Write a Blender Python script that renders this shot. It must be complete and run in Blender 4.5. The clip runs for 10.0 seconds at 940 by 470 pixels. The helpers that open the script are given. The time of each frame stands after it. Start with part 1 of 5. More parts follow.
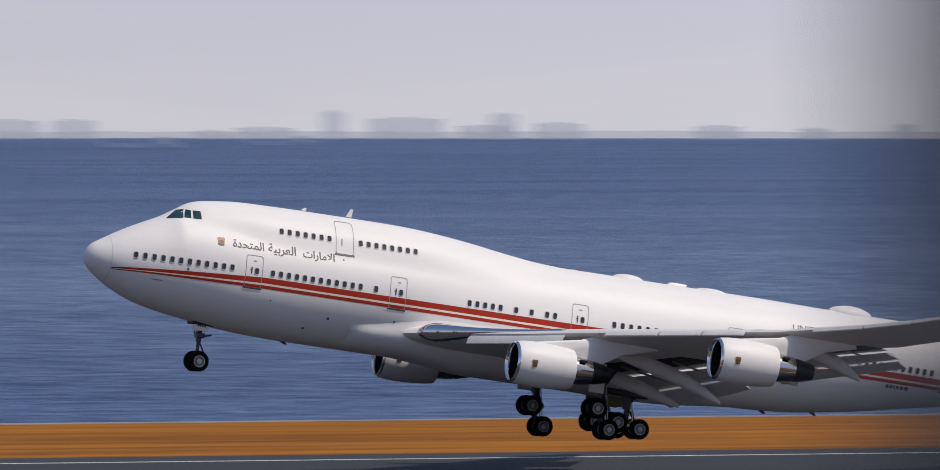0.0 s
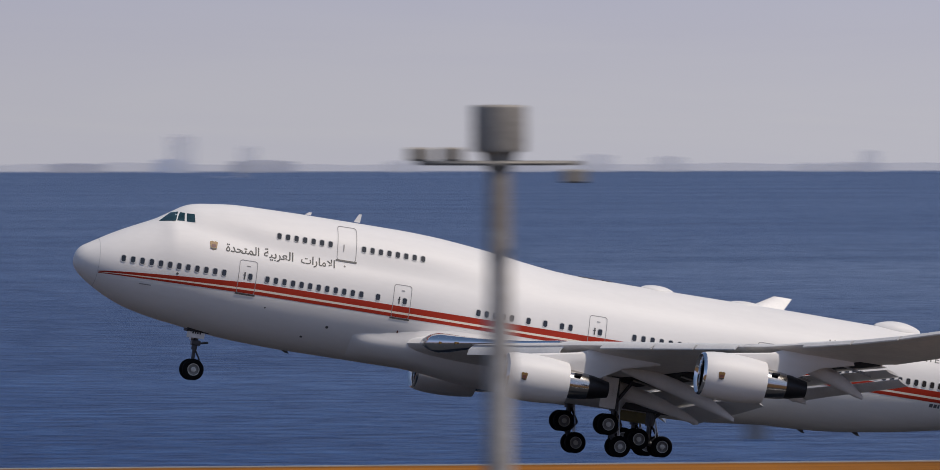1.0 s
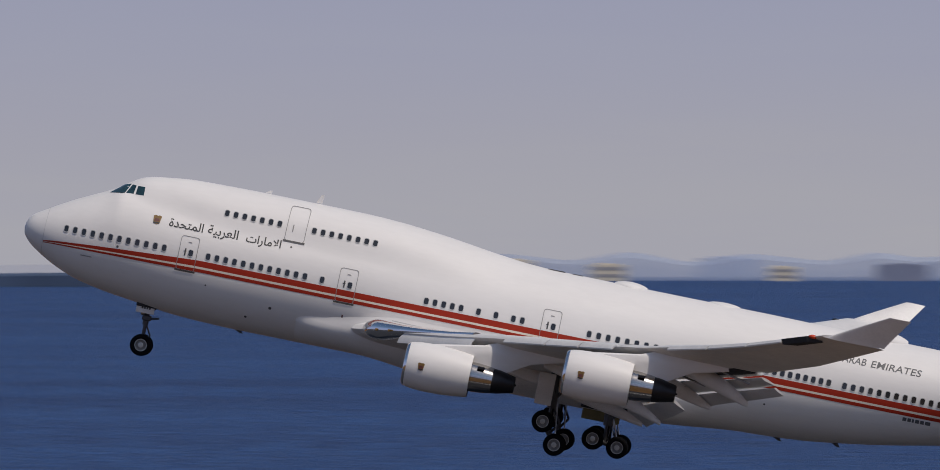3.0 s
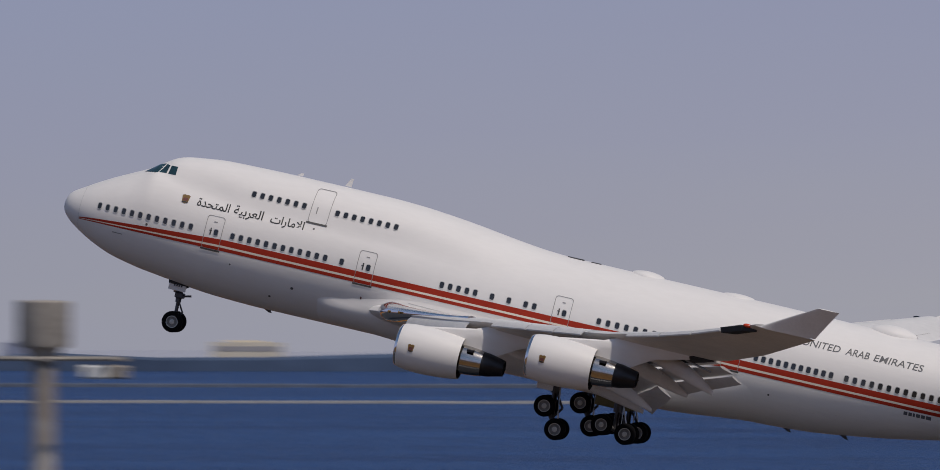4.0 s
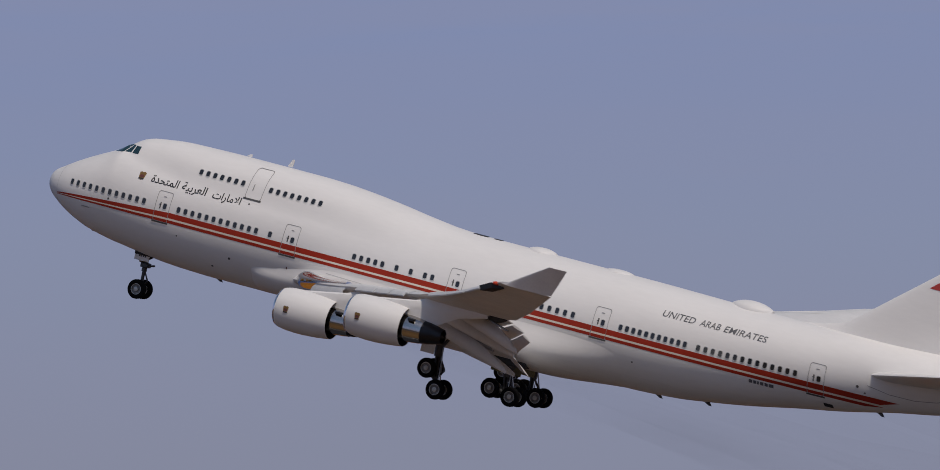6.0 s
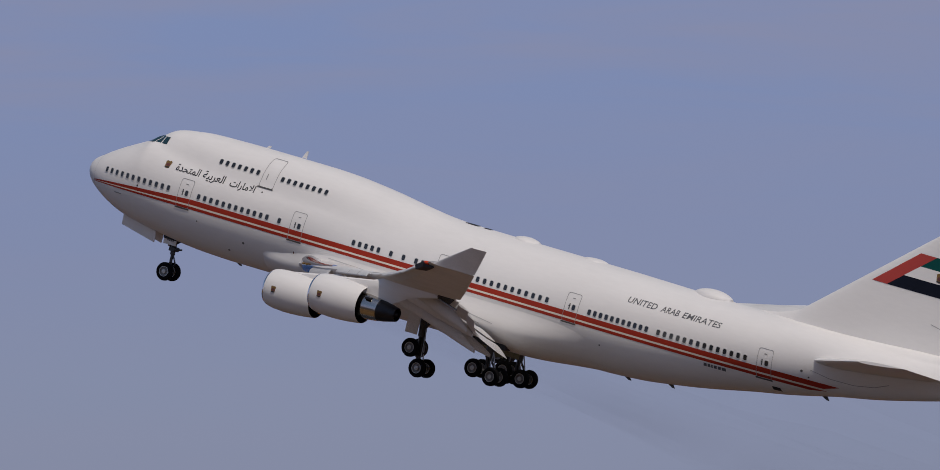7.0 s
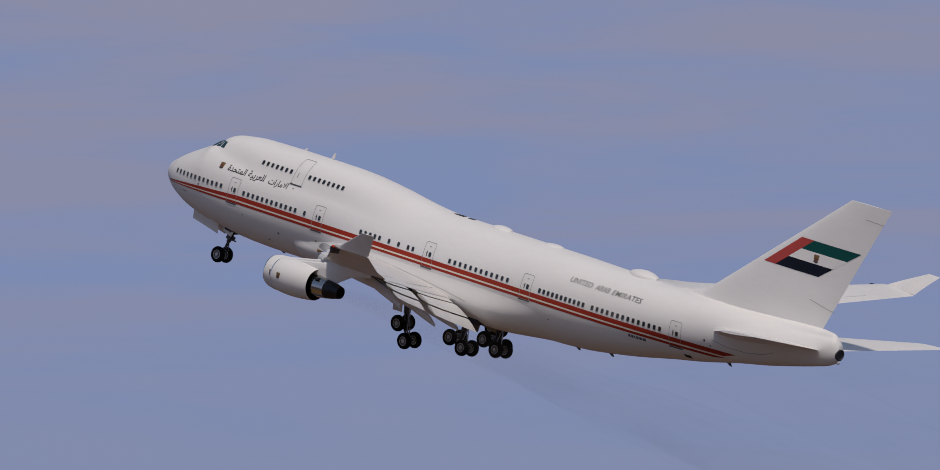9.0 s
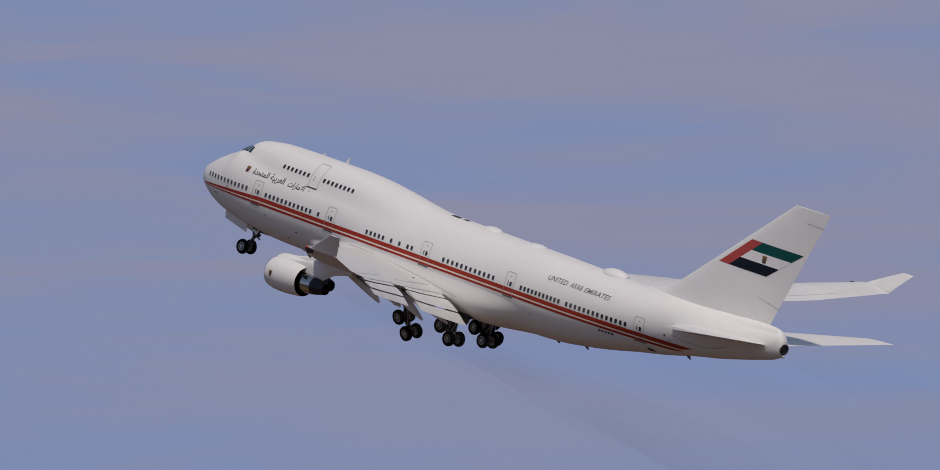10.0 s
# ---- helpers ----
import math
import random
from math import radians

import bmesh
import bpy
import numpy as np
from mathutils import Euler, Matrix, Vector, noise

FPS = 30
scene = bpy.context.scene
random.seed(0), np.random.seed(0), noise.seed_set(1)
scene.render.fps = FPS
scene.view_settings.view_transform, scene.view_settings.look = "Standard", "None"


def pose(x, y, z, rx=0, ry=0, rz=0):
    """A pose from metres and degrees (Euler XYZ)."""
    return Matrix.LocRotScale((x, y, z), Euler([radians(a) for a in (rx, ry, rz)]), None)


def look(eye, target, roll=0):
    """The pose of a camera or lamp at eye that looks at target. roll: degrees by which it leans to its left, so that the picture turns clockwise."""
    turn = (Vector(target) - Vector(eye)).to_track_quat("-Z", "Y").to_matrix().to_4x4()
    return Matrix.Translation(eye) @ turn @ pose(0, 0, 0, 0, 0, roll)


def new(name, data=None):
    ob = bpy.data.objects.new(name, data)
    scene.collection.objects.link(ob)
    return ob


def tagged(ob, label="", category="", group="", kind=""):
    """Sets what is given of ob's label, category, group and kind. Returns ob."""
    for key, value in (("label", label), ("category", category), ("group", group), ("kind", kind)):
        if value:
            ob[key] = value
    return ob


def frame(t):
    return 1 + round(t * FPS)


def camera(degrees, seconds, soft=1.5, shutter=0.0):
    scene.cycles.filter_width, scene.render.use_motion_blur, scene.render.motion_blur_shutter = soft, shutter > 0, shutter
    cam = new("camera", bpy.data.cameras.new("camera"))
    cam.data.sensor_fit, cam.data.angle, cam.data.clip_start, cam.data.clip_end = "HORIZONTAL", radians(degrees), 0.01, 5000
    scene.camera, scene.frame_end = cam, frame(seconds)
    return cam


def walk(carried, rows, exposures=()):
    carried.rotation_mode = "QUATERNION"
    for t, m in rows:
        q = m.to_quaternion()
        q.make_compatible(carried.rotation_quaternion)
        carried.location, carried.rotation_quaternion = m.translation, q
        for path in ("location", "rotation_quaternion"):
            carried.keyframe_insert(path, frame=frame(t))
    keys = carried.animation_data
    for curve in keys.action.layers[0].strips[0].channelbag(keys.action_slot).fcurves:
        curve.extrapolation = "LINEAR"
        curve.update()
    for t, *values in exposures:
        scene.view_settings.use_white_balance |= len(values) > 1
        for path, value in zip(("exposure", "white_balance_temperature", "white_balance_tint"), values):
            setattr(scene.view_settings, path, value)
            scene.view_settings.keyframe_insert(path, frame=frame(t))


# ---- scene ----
# ---------------------------------------------------------------- camera
FOV = 4.990
CAMERA_ROWS = [
    (0.0, 0, 0, 23.50, 89.212, -0.029, -19.824),
    (0.5, 0, 0, 23.50, 89.286, 0.029, -16.199),
    (1.0, 0, 0, 23.50, 89.387, 0.083, -12.475),
    (1.5, 0, 0, 23.50, 89.503, -0.043, -8.649),
    (2.0, 0, 0, 23.50, 89.636, 0.004, -4.748),
    (2.5, 0, 0, 23.50, 89.786, 0.026, -0.866),
    (3.0, 0, 0, 23.50, 89.949, -0.011, 3.013),
    (3.2, 0, 0, 23.50, 90.024, 0.024, 4.587),
    (4.3, 0, 0, 23.50, 90.584, -0.081, 13.207),
    (4.5, 0, 0, 23.50, 90.721, 0.002, 14.679),
    (4.7, 0, 0, 23.50, 90.860, 0.000, 16.103),
    (5.0, 0, 0, 23.50, 91.071, 0.027, 18.180),
    (5.5, 0, 0, 23.50, 91.396, 0.107, 21.564),
    (7.0, 0, 0, 23.50, 92.567, -0.081, 31.091),
    (7.5, 0, 0, 23.50, 92.941, -0.125, 33.956),
    (8.0, 0, 0, 23.50, 93.303, 0.056, 36.601),
    (8.5, 0, 0, 23.50, 93.624, 0.039, 39.133),
    (9.0, 0, 0, 23.50, 93.933, 0.052, 41.514),
    (9.5, 0, 0, 23.50, 94.233, 0.073, 43.709),
    (10.0, 0, 0, 23.50, 94.497, -0.049, 45.754),
]
PLANE_ROWS = [
    (0.0, 226.92, 609.09, 8.66, -0.670, 8.429, 0.018),
    (0.5, 184.99, 608.86, 9.39, -0.573, 8.731, 0.015),
    (1.0, 142.92, 608.62, 10.37, -0.474, 9.120, 0.012),
    (1.5, 100.68, 608.38, 11.47, -0.359, 9.640, 0.009),
    (2.0, 58.42, 608.11, 12.96, -0.137, 10.193, 0.004),
    (2.5, 16.19, 607.84, 14.79, 0.106, 10.788, -0.003),
    (3.0, -25.83, 607.54, 16.95, 0.337, 11.434, -0.009),
    (3.2, -42.63, 607.43, 17.95, 0.398, 11.690, -0.011),
    (4.3, -134.95, 606.75, 24.44, 0.401, 13.040, -0.011),
    (4.5, -151.84, 606.64, 25.87, 0.364, 13.192, -0.010),
    (4.7, -168.73, 606.53, 27.39, 0.315, 13.323, -0.008),
    (5.0, -194.08, 606.37, 29.93, 0.227, 13.499, -0.006),
    (5.5, -236.40, 606.13, 34.63, 0.077, 13.804, -0.002),
    (7.0, -363.91, 605.48, 51.81, -0.589, 15.260, 0.016),
    (7.5, -406.63, 605.29, 57.80, -0.417, 15.669, 0.011),
    (8.0, -449.41, 605.11, 63.91, -0.171, 15.925, 0.005),
    (8.5, -492.25, 604.94, 70.14, 0.005, 16.066, -0.000),
    (9.0, -535.17, 604.77, 76.46, 0.138, 16.225, -0.004),
    (9.5, -578.13, 604.61, 82.77, 0.274, 16.566, -0.007),
    (10.0, -621.13, 604.44, 89.08, 0.422, 17.072, -0.011),
]
# stops
EXPOSURES = [(0.0, 0.33), (0.5, 0.24), (1.0, 0.12), (1.5, 0.07), (2.0, 0.03), (2.5, 0.0), (3.2, -0.04), (4.5, -0.14),
             (5.5, -0.2), (7.0, -0.22), (10.0, -0.2)]
cam = camera(FOV, 10.0, 0.7, 0.42)
# a long lens, open to f/5.6, focused on the airliner
cam.data.dof.use_dof = True
cam.data.dof.focus_distance, cam.data.dof.aperture_fstop = 670.0, 5.6

# ---------------------------------------------------------------- light
SUN_ELEVATION, SUN_AZIMUTH = radians(56), radians(133)  # azimuth from +y towards +x
world = bpy.data.worlds.new("sky")
scene.world = world
world.use_nodes = True
wn, wl = world.node_tree.nodes, world.node_tree.links
wn.clear()
w_out = wn.new("ShaderNodeOutputWorld")
w_bg = wn.new("ShaderNodeBackground")
w_sky = wn.new("ShaderNodeTexSky")
w_sky.sky_type = "NISHITA"
w_sky.sun_disc = False
w_sky.sun_elevation, w_sky.sun_rotation = SUN_ELEVATION, SUN_AZIMUTH
w_sky.air_density, w_sky.dust_density, w_sky.ozone_density = 1.0, 1.2, 2.0
w_bg.inputs["Strength"].default_value = 0.085
w_co = wn.new("ShaderNodeTexCoord")
w_sep = wn.new("ShaderNodeSeparateXYZ")
wl.new(w_co.outputs["Generated"], w_sep.inputs[0])
# haze at the horizon, clearer blue above it, thin cloud streaks higher up
w_ramp = wn.new("ShaderNodeValToRGB")
HAZE = [(0.0, (4.55, 4.5, 4.95)), (0.008, (4.3, 4.28, 4.95)), (0.016, (3.95, 4.05, 5.1)), (0.027, (3.6, 3.8, 5.15)), (0.042, (3.3, 3.6, 5.3)),
        (0.06, (2.7, 3.5, 6.1)), (0.08, (2.8, 3.5, 5.9)), (0.2, (2.2, 3.2, 6.2))]
for i, (p, c) in enumerate(HAZE):
    el = w_ramp.color_ramp.elements[i] if i < 2 else w_ramp.color_ramp.elements.new(p)
    el.position, el.color = p, (*[k / 8 for k in c], 1)
wl.new(w_sep.outputs["Z"], w_ramp.inputs[0])
w_scale = wn.new("ShaderNodeVectorMath")
w_scale.operation = "SCALE"
# the horizon's glow fades away from the sun's side
w_dim = wn.new("ShaderNodeValToRGB")
DIM = [(0.0, (3.1, 3.3, 4.4)), (0.012, (3.15, 3.4, 4.7)), (0.03, (3.15, 3.6, 5.25)), (0.045, (2.95, 3.5, 5.6)), (0.065, (2.7, 3.5, 6.1)), (0.08, (2.8, 3.5, 5.9)), (0.2, (2.2, 3.2, 6.2))]
for i, (p, c) in enumerate(DIM):
    el = w_dim.color_ramp.elements[i] if i < 2 else w_dim.color_ramp.elements.new(p)
    el.position, el.color = p, (*[k / 8 for k in c], 1)
wl.new(w_sep.outputs["Z"], w_dim.inputs[0])
w_side = wn.new("ShaderNodeMapRange")
w_side.inputs["From Min"].default_value, w_side.inputs["From Max"].default_value = -0.37, -0.1
wl.new(w_sep.outputs["X"], w_side.inputs["Value"])
w_both = wn.new("ShaderNodeMix")
w_both.data_type = "RGBA"
wl.new(w_side.outputs[0], w_both.inputs["Factor"])
wl.new(w_dim.outputs[0], w_both.inputs["A"])
wl.new(w_ramp.outputs[0], w_both.inputs["B"])
wl.new(w_both.outputs["Result"], w_scale.inputs[0])
w_sunny = wn.new("ShaderNodeMapRange")
w_sunny.inputs["From Min"].default_value, w_sunny.inputs["From Max"].default_value = 0.10, 0.38
w_sunny.inputs["To Min"].default_value, w_sunny.inputs["To Max"].default_value = 8.0, 10.2
wl.new(w_sep.outputs["X"], w_sunny.inputs["Value"])
wl.new(w_sunny.outputs[0], w_scale.inputs["Scale"])
w_map = wn.new("ShaderNodeMapping")
w_map.inputs["Scale"].default_value = (16, 16, 150)
wl.new(w_co.outputs["Generated"], w_map.inputs[0])
w_noise = wn.new("ShaderNodeTexNoise")
w_noise.inputs["Scale"].default_value, w_noise.inputs["Detail"].default_value = 1.0, 5
w_noise.inputs["Roughness"].default_value, w_noise.inputs["Distortion"].default_value = 0.55, 0.6
wl.new(w_map.outputs[0], w_noise.inputs["Vector"])
w_cloud = wn.new("ShaderNodeMapRange")
w_cloud.inputs["From Min"].default_value, w_cloud.inputs["From Max"].default_value = 0.38, 0.62
w_cloud.inputs["To Min"].default_value, w_cloud.inputs["To Max"].default_value = 0.0, 0.95
wl.new(w_noise.outputs["Fac"], w_cloud.inputs["Value"])
w_high = wn.new("ShaderNodeMapRange")
w_high.inputs["From Min"].default_value, w_high.inputs["From Max"].default_value = 0.045, 0.078
w_high.inputs["To Min"].default_value = 0.12
wl.new(w_sep.outputs["Z"], w_high.inputs["Value"])
w_mul = wn.new("ShaderNodeMath")
w_mul.operation = "MULTIPLY"
wl.new(w_cloud.outputs[0], w_mul.inputs[0])
wl.new(w_high.outputs[0], w_mul.inputs[1])
w_veil = wn.new("ShaderNodeMix")
w_veil.data_type = "RGBA"
w_veil.inputs["B"].default_value = (3.5, 3.55, 5.05, 1)  # cloud, in the sky texture's units
wl.new(w_mul.outputs[0], w_veil.inputs["Factor"])
wl.new(w_scale.outputs[0], w_veil.inputs["A"])
w_up = wn.new("ShaderNodeMapRange")
w_up.inputs["From Min"].default_value, w_up.inputs["From Max"].default_value = 0.12, 0.4
wl.new(w_sep.outputs["Z"], w_up.inputs["Value"])
w_mix = wn.new("ShaderNodeMix")
w_mix.data_type = "RGBA"
wl.new(w_up.outputs[0], w_mix.inputs["Factor"])
wl.new(w_veil.outputs["Result"], w_mix.inputs["A"])
wl.new(w_sky.outputs[0], w_mix.inputs["B"])
wl.new(w_mix.outputs["Result"], w_bg.inputs["Color"])
wl.new(w_bg.outputs[0], w_out.inputs[0])

sun = new("sun", bpy.data.lights.new("sun", "SUN"))
sun.data.energy, sun.data.angle, sun.data.color = 2.25, radians(2.0), (1.0, 0.90, 0.795)
sun_way = Vector((math.sin(SUN_AZIMUTH) * math.cos(SUN_ELEVATION), math.cos(SUN_AZIMUTH) * math.cos(SUN_ELEVATION), math.sin(SUN_ELEVATION)))
sun.matrix_world = look(sun_way * 100, (0, 0, 0))


# ---------------------------------------------------------------- materials
def material(name, color, rough=0.5, metal=0.0, vary=0.08, scale=1.0, bump=0.0, bump_scale=20.0, coat=0.0, spec=0.5, second=None, stretch=(1, 1, 1)):
    """Two scales of colour variation, fine relief, roughness that follows the grain."""
    m = bpy.data.materials.new(name)
    m.use_nodes = True
    n, l = m.node_tree.nodes, m.node_tree.links
    b = n["Principled BSDF"]
    b.inputs["Metallic"].default_value = metal
    b.inputs["Specular IOR Level"].default_value = spec
    b.inputs["Coat Weight"].default_value = coat
    b.inputs["Coat Roughness"].default_value = 0.08
    co = n.new("ShaderNodeTexCoord")
    mp = n.new("ShaderNodeMapping")
    mp.inputs["Scale"].default_value = stretch
    l.new(co.outputs["Object"], mp.inputs[0])
    big, small = n.new("ShaderNodeTexNoise"), n.new("ShaderNodeTexNoise")
    big.inputs["Scale"].default_value, big.inputs["Detail"].default_value = scale, 4
    small.inputs["Scale"].default_value, small.inputs["Detail"].default_value = scale * 9, 3
    l.new(mp.outputs[0], big.inputs["Vector"])
    l.new(mp.outputs[0], small.inputs["Vector"])
    both = n.new("ShaderNodeMix")
    both.inputs["Factor"].default_value = 0.4
    l.new(big.outputs["Fac"], both.inputs["A"])
    l.new(small.outputs["Fac"], both.inputs["B"])
    ramp = n.new("ShaderNodeValToRGB")
    lo = second or tuple(c * (1 - vary) for c in color)
    hi = tuple(min(1, c * (1 + vary)) for c in color)
    ramp.color_ramp.elements[0].position, ramp.color_ramp.elements[0].color = 0.32, (*lo, 1)
    ramp.color_ramp.elements[1].position, ramp.color_ramp.elements[1].color = 0.66, (*hi, 1)
    l.new(both.outputs["Result"], ramp.inputs[0])
    l.new(ramp.outputs[0], b.inputs["Base Color"])
    rr = n.new("ShaderNodeMapRange")
    rr.inputs["To Min"].default_value, rr.inputs["To Max"].default_value = max(0.02, rough - 0.06), min(1, rough + 0.06)
    l.new(small.outputs["Fac"], rr.inputs["Value"])
    l.new(rr.outputs[0], b.inputs["Roughness"])
    if bump:
        fine, bp = n.new("ShaderNodeTexNoise"), n.new("ShaderNodeBump")
        fine.inputs["Scale"].default_value, fine.inputs["Detail"].default_value = bump_scale, 3
        bp.inputs["Strength"].default_value, bp.inputs["Distance"].default_value = bump, 1.0 / bump_scale
        l.new(mp.outputs[0], fine.inputs["Vector"])
        l.new(fine.outputs["Fac"], bp.inputs["Height"])
        l.new(bp.outputs[0], b.inputs["Normal"])
    return m


WHITE = material("white_airframe_paint", (0.76, 0.735, 0.705), 0.48, 0, 0.03, 0.35, coat=0.0, spec=0.3, stretch=(0.4, 1, 1.6))
WING_GREY = material("wing_paint", (0.66, 0.645, 0.625), 0.4, 0, 0.07, 0.5, stretch=(0.5, 1, 1))
# copy of the wing paint, made warmer and lighter for light off the ground
WING_UNDER_BOUNCE = material("wing_underside_bounce_tint", (0.70, 0.665, 0.62), 0.5, 0, 0.1, 0.6, stretch=(0.5, 1, 1))
FLAP_WHITE = material("flap_paint", (0.68, 0.665, 0.64), 0.42, 0, 0.09, 0.7)
FAIRING = material("fairing_paint", (0.74, 0.715, 0.685), 0.42, 0, 0.07, 0.8)
RED = material("red_stripe_paint", (0.34, 0.028, 0.012), 0.5, 0, 0.08, 0.8, spec=0.2)
CREAM = material("cream_line_paint", (0.75, 0.67, 0.56), 0.35, 0, 0.05, 0.8)
GREEN = material("green_flag_paint", (0.0, 0.060, 0.052), 0.5, 0, 0.08, 1, spec=0.2)
BLACK = material("black_flag_paint", (0.006, 0.008, 0.016), 0.5, 0, 0.1, 1, spec=0.15)
FLAG_RED = material("red_flag_paint", (0.40, 0.042, 0.026), 0.35, 0, 0.06, 1)
INK = material("dark_lettering", (0.022, 0.022, 0.024), 0.5, 0, 0.1, 2)
GOLD = material("gold_crest", (0.20, 0.115, 0.03), 0.45, 0.1, 0.2, 6)
CREST_RED = material("dark_red_crest", (0.12, 0.035, 0.03), 0.5, 0, 0.2, 5)
LETTER = material("grey_lettering", (0.10, 0.10, 0.105), 0.55, 0, 0.1, 2)
LINE = material("door_seam", (0.27, 0.26, 0.255), 0.6, 0, 0.1, 3)
FINE_LINE = material("panel_seam", (0.50, 0.49, 0.475), 0.6, 0, 0.1, 3)
SCUFF = material("scuffed_sill", (0.10, 0.095, 0.09), 0.5, 0.3, 0.2, 6)
GLASS = material("dark_window_glass", (0.022, 0.024, 0.028), 0.08, 0, 0.3, 4, spec=0.7)
COCKPIT_GLASS = material("tinted_cockpit_glass", (0.015, 0.045, 0.055), 0.06, 0, 0.3, 2, spec=0.8)
CHROME = material("polished_metal", (0.82, 0.82, 0.83), 0.09, 1.0, 0.04, 1.2)
CORE = material("heat_tinted_core_metal", (0.50, 0.475, 0.45), 0.15, 1.0, 0.22, 1.6, stretch=(0.6, 1, 1))
STEEL = material("bare_steel", (0.42, 0.42, 0.43), 0.32, 1.0, 0.12, 3)
HOT = material("burnt_nozzle_metal", (0.028, 0.028, 0.032), 0.42, 0.7, 0.25, 2)
# near-black that stands in for shade inside recesses
DARK = material("dark_recess_shade", (0.018, 0.018, 0.02), 0.7, 0, 0.3, 2)
RUBBER = material("tyre_rubber", (0.007, 0.007, 0.008), 0.9, 0, 0.2, 4, spec=0.06)
HUB = material("bright_hub_metal", (0.50, 0.50, 0.48), 0.4, 0.3, 0.15, 8)
RIM = material("wheel_rim_metal", (0.20, 0.20, 0.195), 0.5, 0.3, 0.2, 8)
PRIMER = material("olive_primer", (0.20, 0.17, 0.07), 0.6, 0, 0.2, 3)
STRUT = material("grey_gear_paint", (0.055, 0.055, 0.06), 0.5, 0.2, 0.25, 5)
LAMP_RED = material("red_lamp_glass", (0.6, 0.06, 0.02), 0.2, 0, 0.05, 2)
GALV = material("galvanised_steel", (0.50, 0.475, 0.445), 0.55, 0.3, 0.15, 0.9, bump=0.1, bump_scale=8, second=(0.22, 0.165, 0.115), stretch=(1, 1, 0.35))
MAST_DARK = material("weathered_mast_steel", (0.30, 0.27, 0.235), 0.65, 0.2, 0.35, 0.8)
ASPHALT = material("asphalt", (0.026, 0.028, 0.033), 0.95, 0, 0.22, 0.05, bump=0.2, bump_scale=3, stretch=(0.1, 1, 1))
GRASS = material("dry_grass", (0.33, 0.125, 0.014), 0.95, 0, 0.25, 0.16, bump=0.4, bump_scale=4, spec=0.1, second=(0.11, 0.042, 0.007), stretch=(0.12, 1, 1))
DULL_GRASS = material("worn_airfield_turf", (0.17, 0.095, 0.038), 0.95, 0, 0.3, 0.05, bump=0.4, bump_scale=4, spec=0.1, second=(0.09, 0.055, 0.025), stretch=(0.1, 1, 1))
MARKING = material("runway_marking", (0.62, 0.62, 0.60), 0.8, 0, 0.15, 0.4)
CONCRETE = material("sea_wall_concrete", (0.33, 0.32, 0.30), 0.85, 0, 0.2, 0.2, bump=0.2, bump_scale=2)
HULL_BLUE = material("blue_hull", (0.03, 0.11, 0.30), 0.5, 0, 0.15, 0.1)
HULL_DARK = material("dark_blue_hull", (0.03, 0.06, 0.17), 0.55, 0, 0.2, 0.1)
HULL_RED = material("red_boot_topping", (0.17, 0.05, 0.05), 0.6, 0, 0.2, 0.1)
SHIP_WHITE = material("ship_white", (0.66, 0.66, 0.64), 0.5, 0, 0.08, 0.2)
SHIP_CREAM = material("ship_cream", (0.68, 0.62, 0.46), 0.5, 0, 0.08, 0.2)
BOX_RED = material("faded_red_container", (0.19, 0.05, 0.06), 0.6, 0, 0.25, 0.1)
BOX_ORANGE = material("orange_container", (0.24, 0.09, 0.06), 0.6, 0, 0.2, 0.1)
ORANGE = material("orange_sign_paint", (0.28, 0.075, 0.03), 0.5, 0, 0.1, 1)
YELLOW = material("yellow_crane_paint", (0.40, 0.22, 0.05), 0.5, 0, 0.15, 0.3)
# haze over distance is painted into these pale colours
HAZE_BLUE = material("haze_tinted_blue", (0.48, 0.56, 0.72), 0.9, 0, 0.06, 0.01, spec=0.1)
HAZE_WHITE = material("haze_paled_white", (0.80, 0.79, 0.80), 0.9, 0, 0.06, 0.01, spec=0.1)
HAZE_PALE = material("haze_tinted_pale", (0.56, 0.57, 0.63), 0.9, 0, 0.06, 0.01, spec=0.1)
FACADES = [material("beige_facade", (0.56, 0.47, 0.35), 0.85, 0, 0.10, 0.03, spec=0.2),
           material("cream_facade", (0.64, 0.57, 0.45), 0.85, 0, 0.10, 0.03, spec=0.2),
           material("slate_blue_facade", (0.09, 0.13, 0.25), 0.7, 0, 0.15, 0.03, spec=0.3),
           material("bright_blue_facade", (0.06, 0.20, 0.48), 0.5, 0, 0.15, 0.03, spec=0.3),
           material("grey_facade", (0.24, 0.26, 0.34), 0.85, 0, 0.12, 0.03, spec=0.2),
           material("ochre_facade", (0.36, 0.27, 0.15), 0.85, 0, 0.12, 0.03, spec=0.2)]
# low alpha lets the sky through them, in place of haze in the air
for far, seen in ((HAZE_BLUE, 0.40), (HAZE_WHITE, 0.30), (HAZE_PALE, 0.42)):
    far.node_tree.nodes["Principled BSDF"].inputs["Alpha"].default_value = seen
FAR_GLASS = material("far_window_band", (0.34, 0.32, 0.31), 0.3, 0, 0.2, 0.05)
DARK_STONE = material("wet_dark_stone", (0.10, 0.12, 0.16), 0.85, 0, 0.3, 0.1)
HILL = material("wooded_shore", (0.07, 0.10, 0.16), 0.95, 0, 0.3, 0.01, spec=0.1)


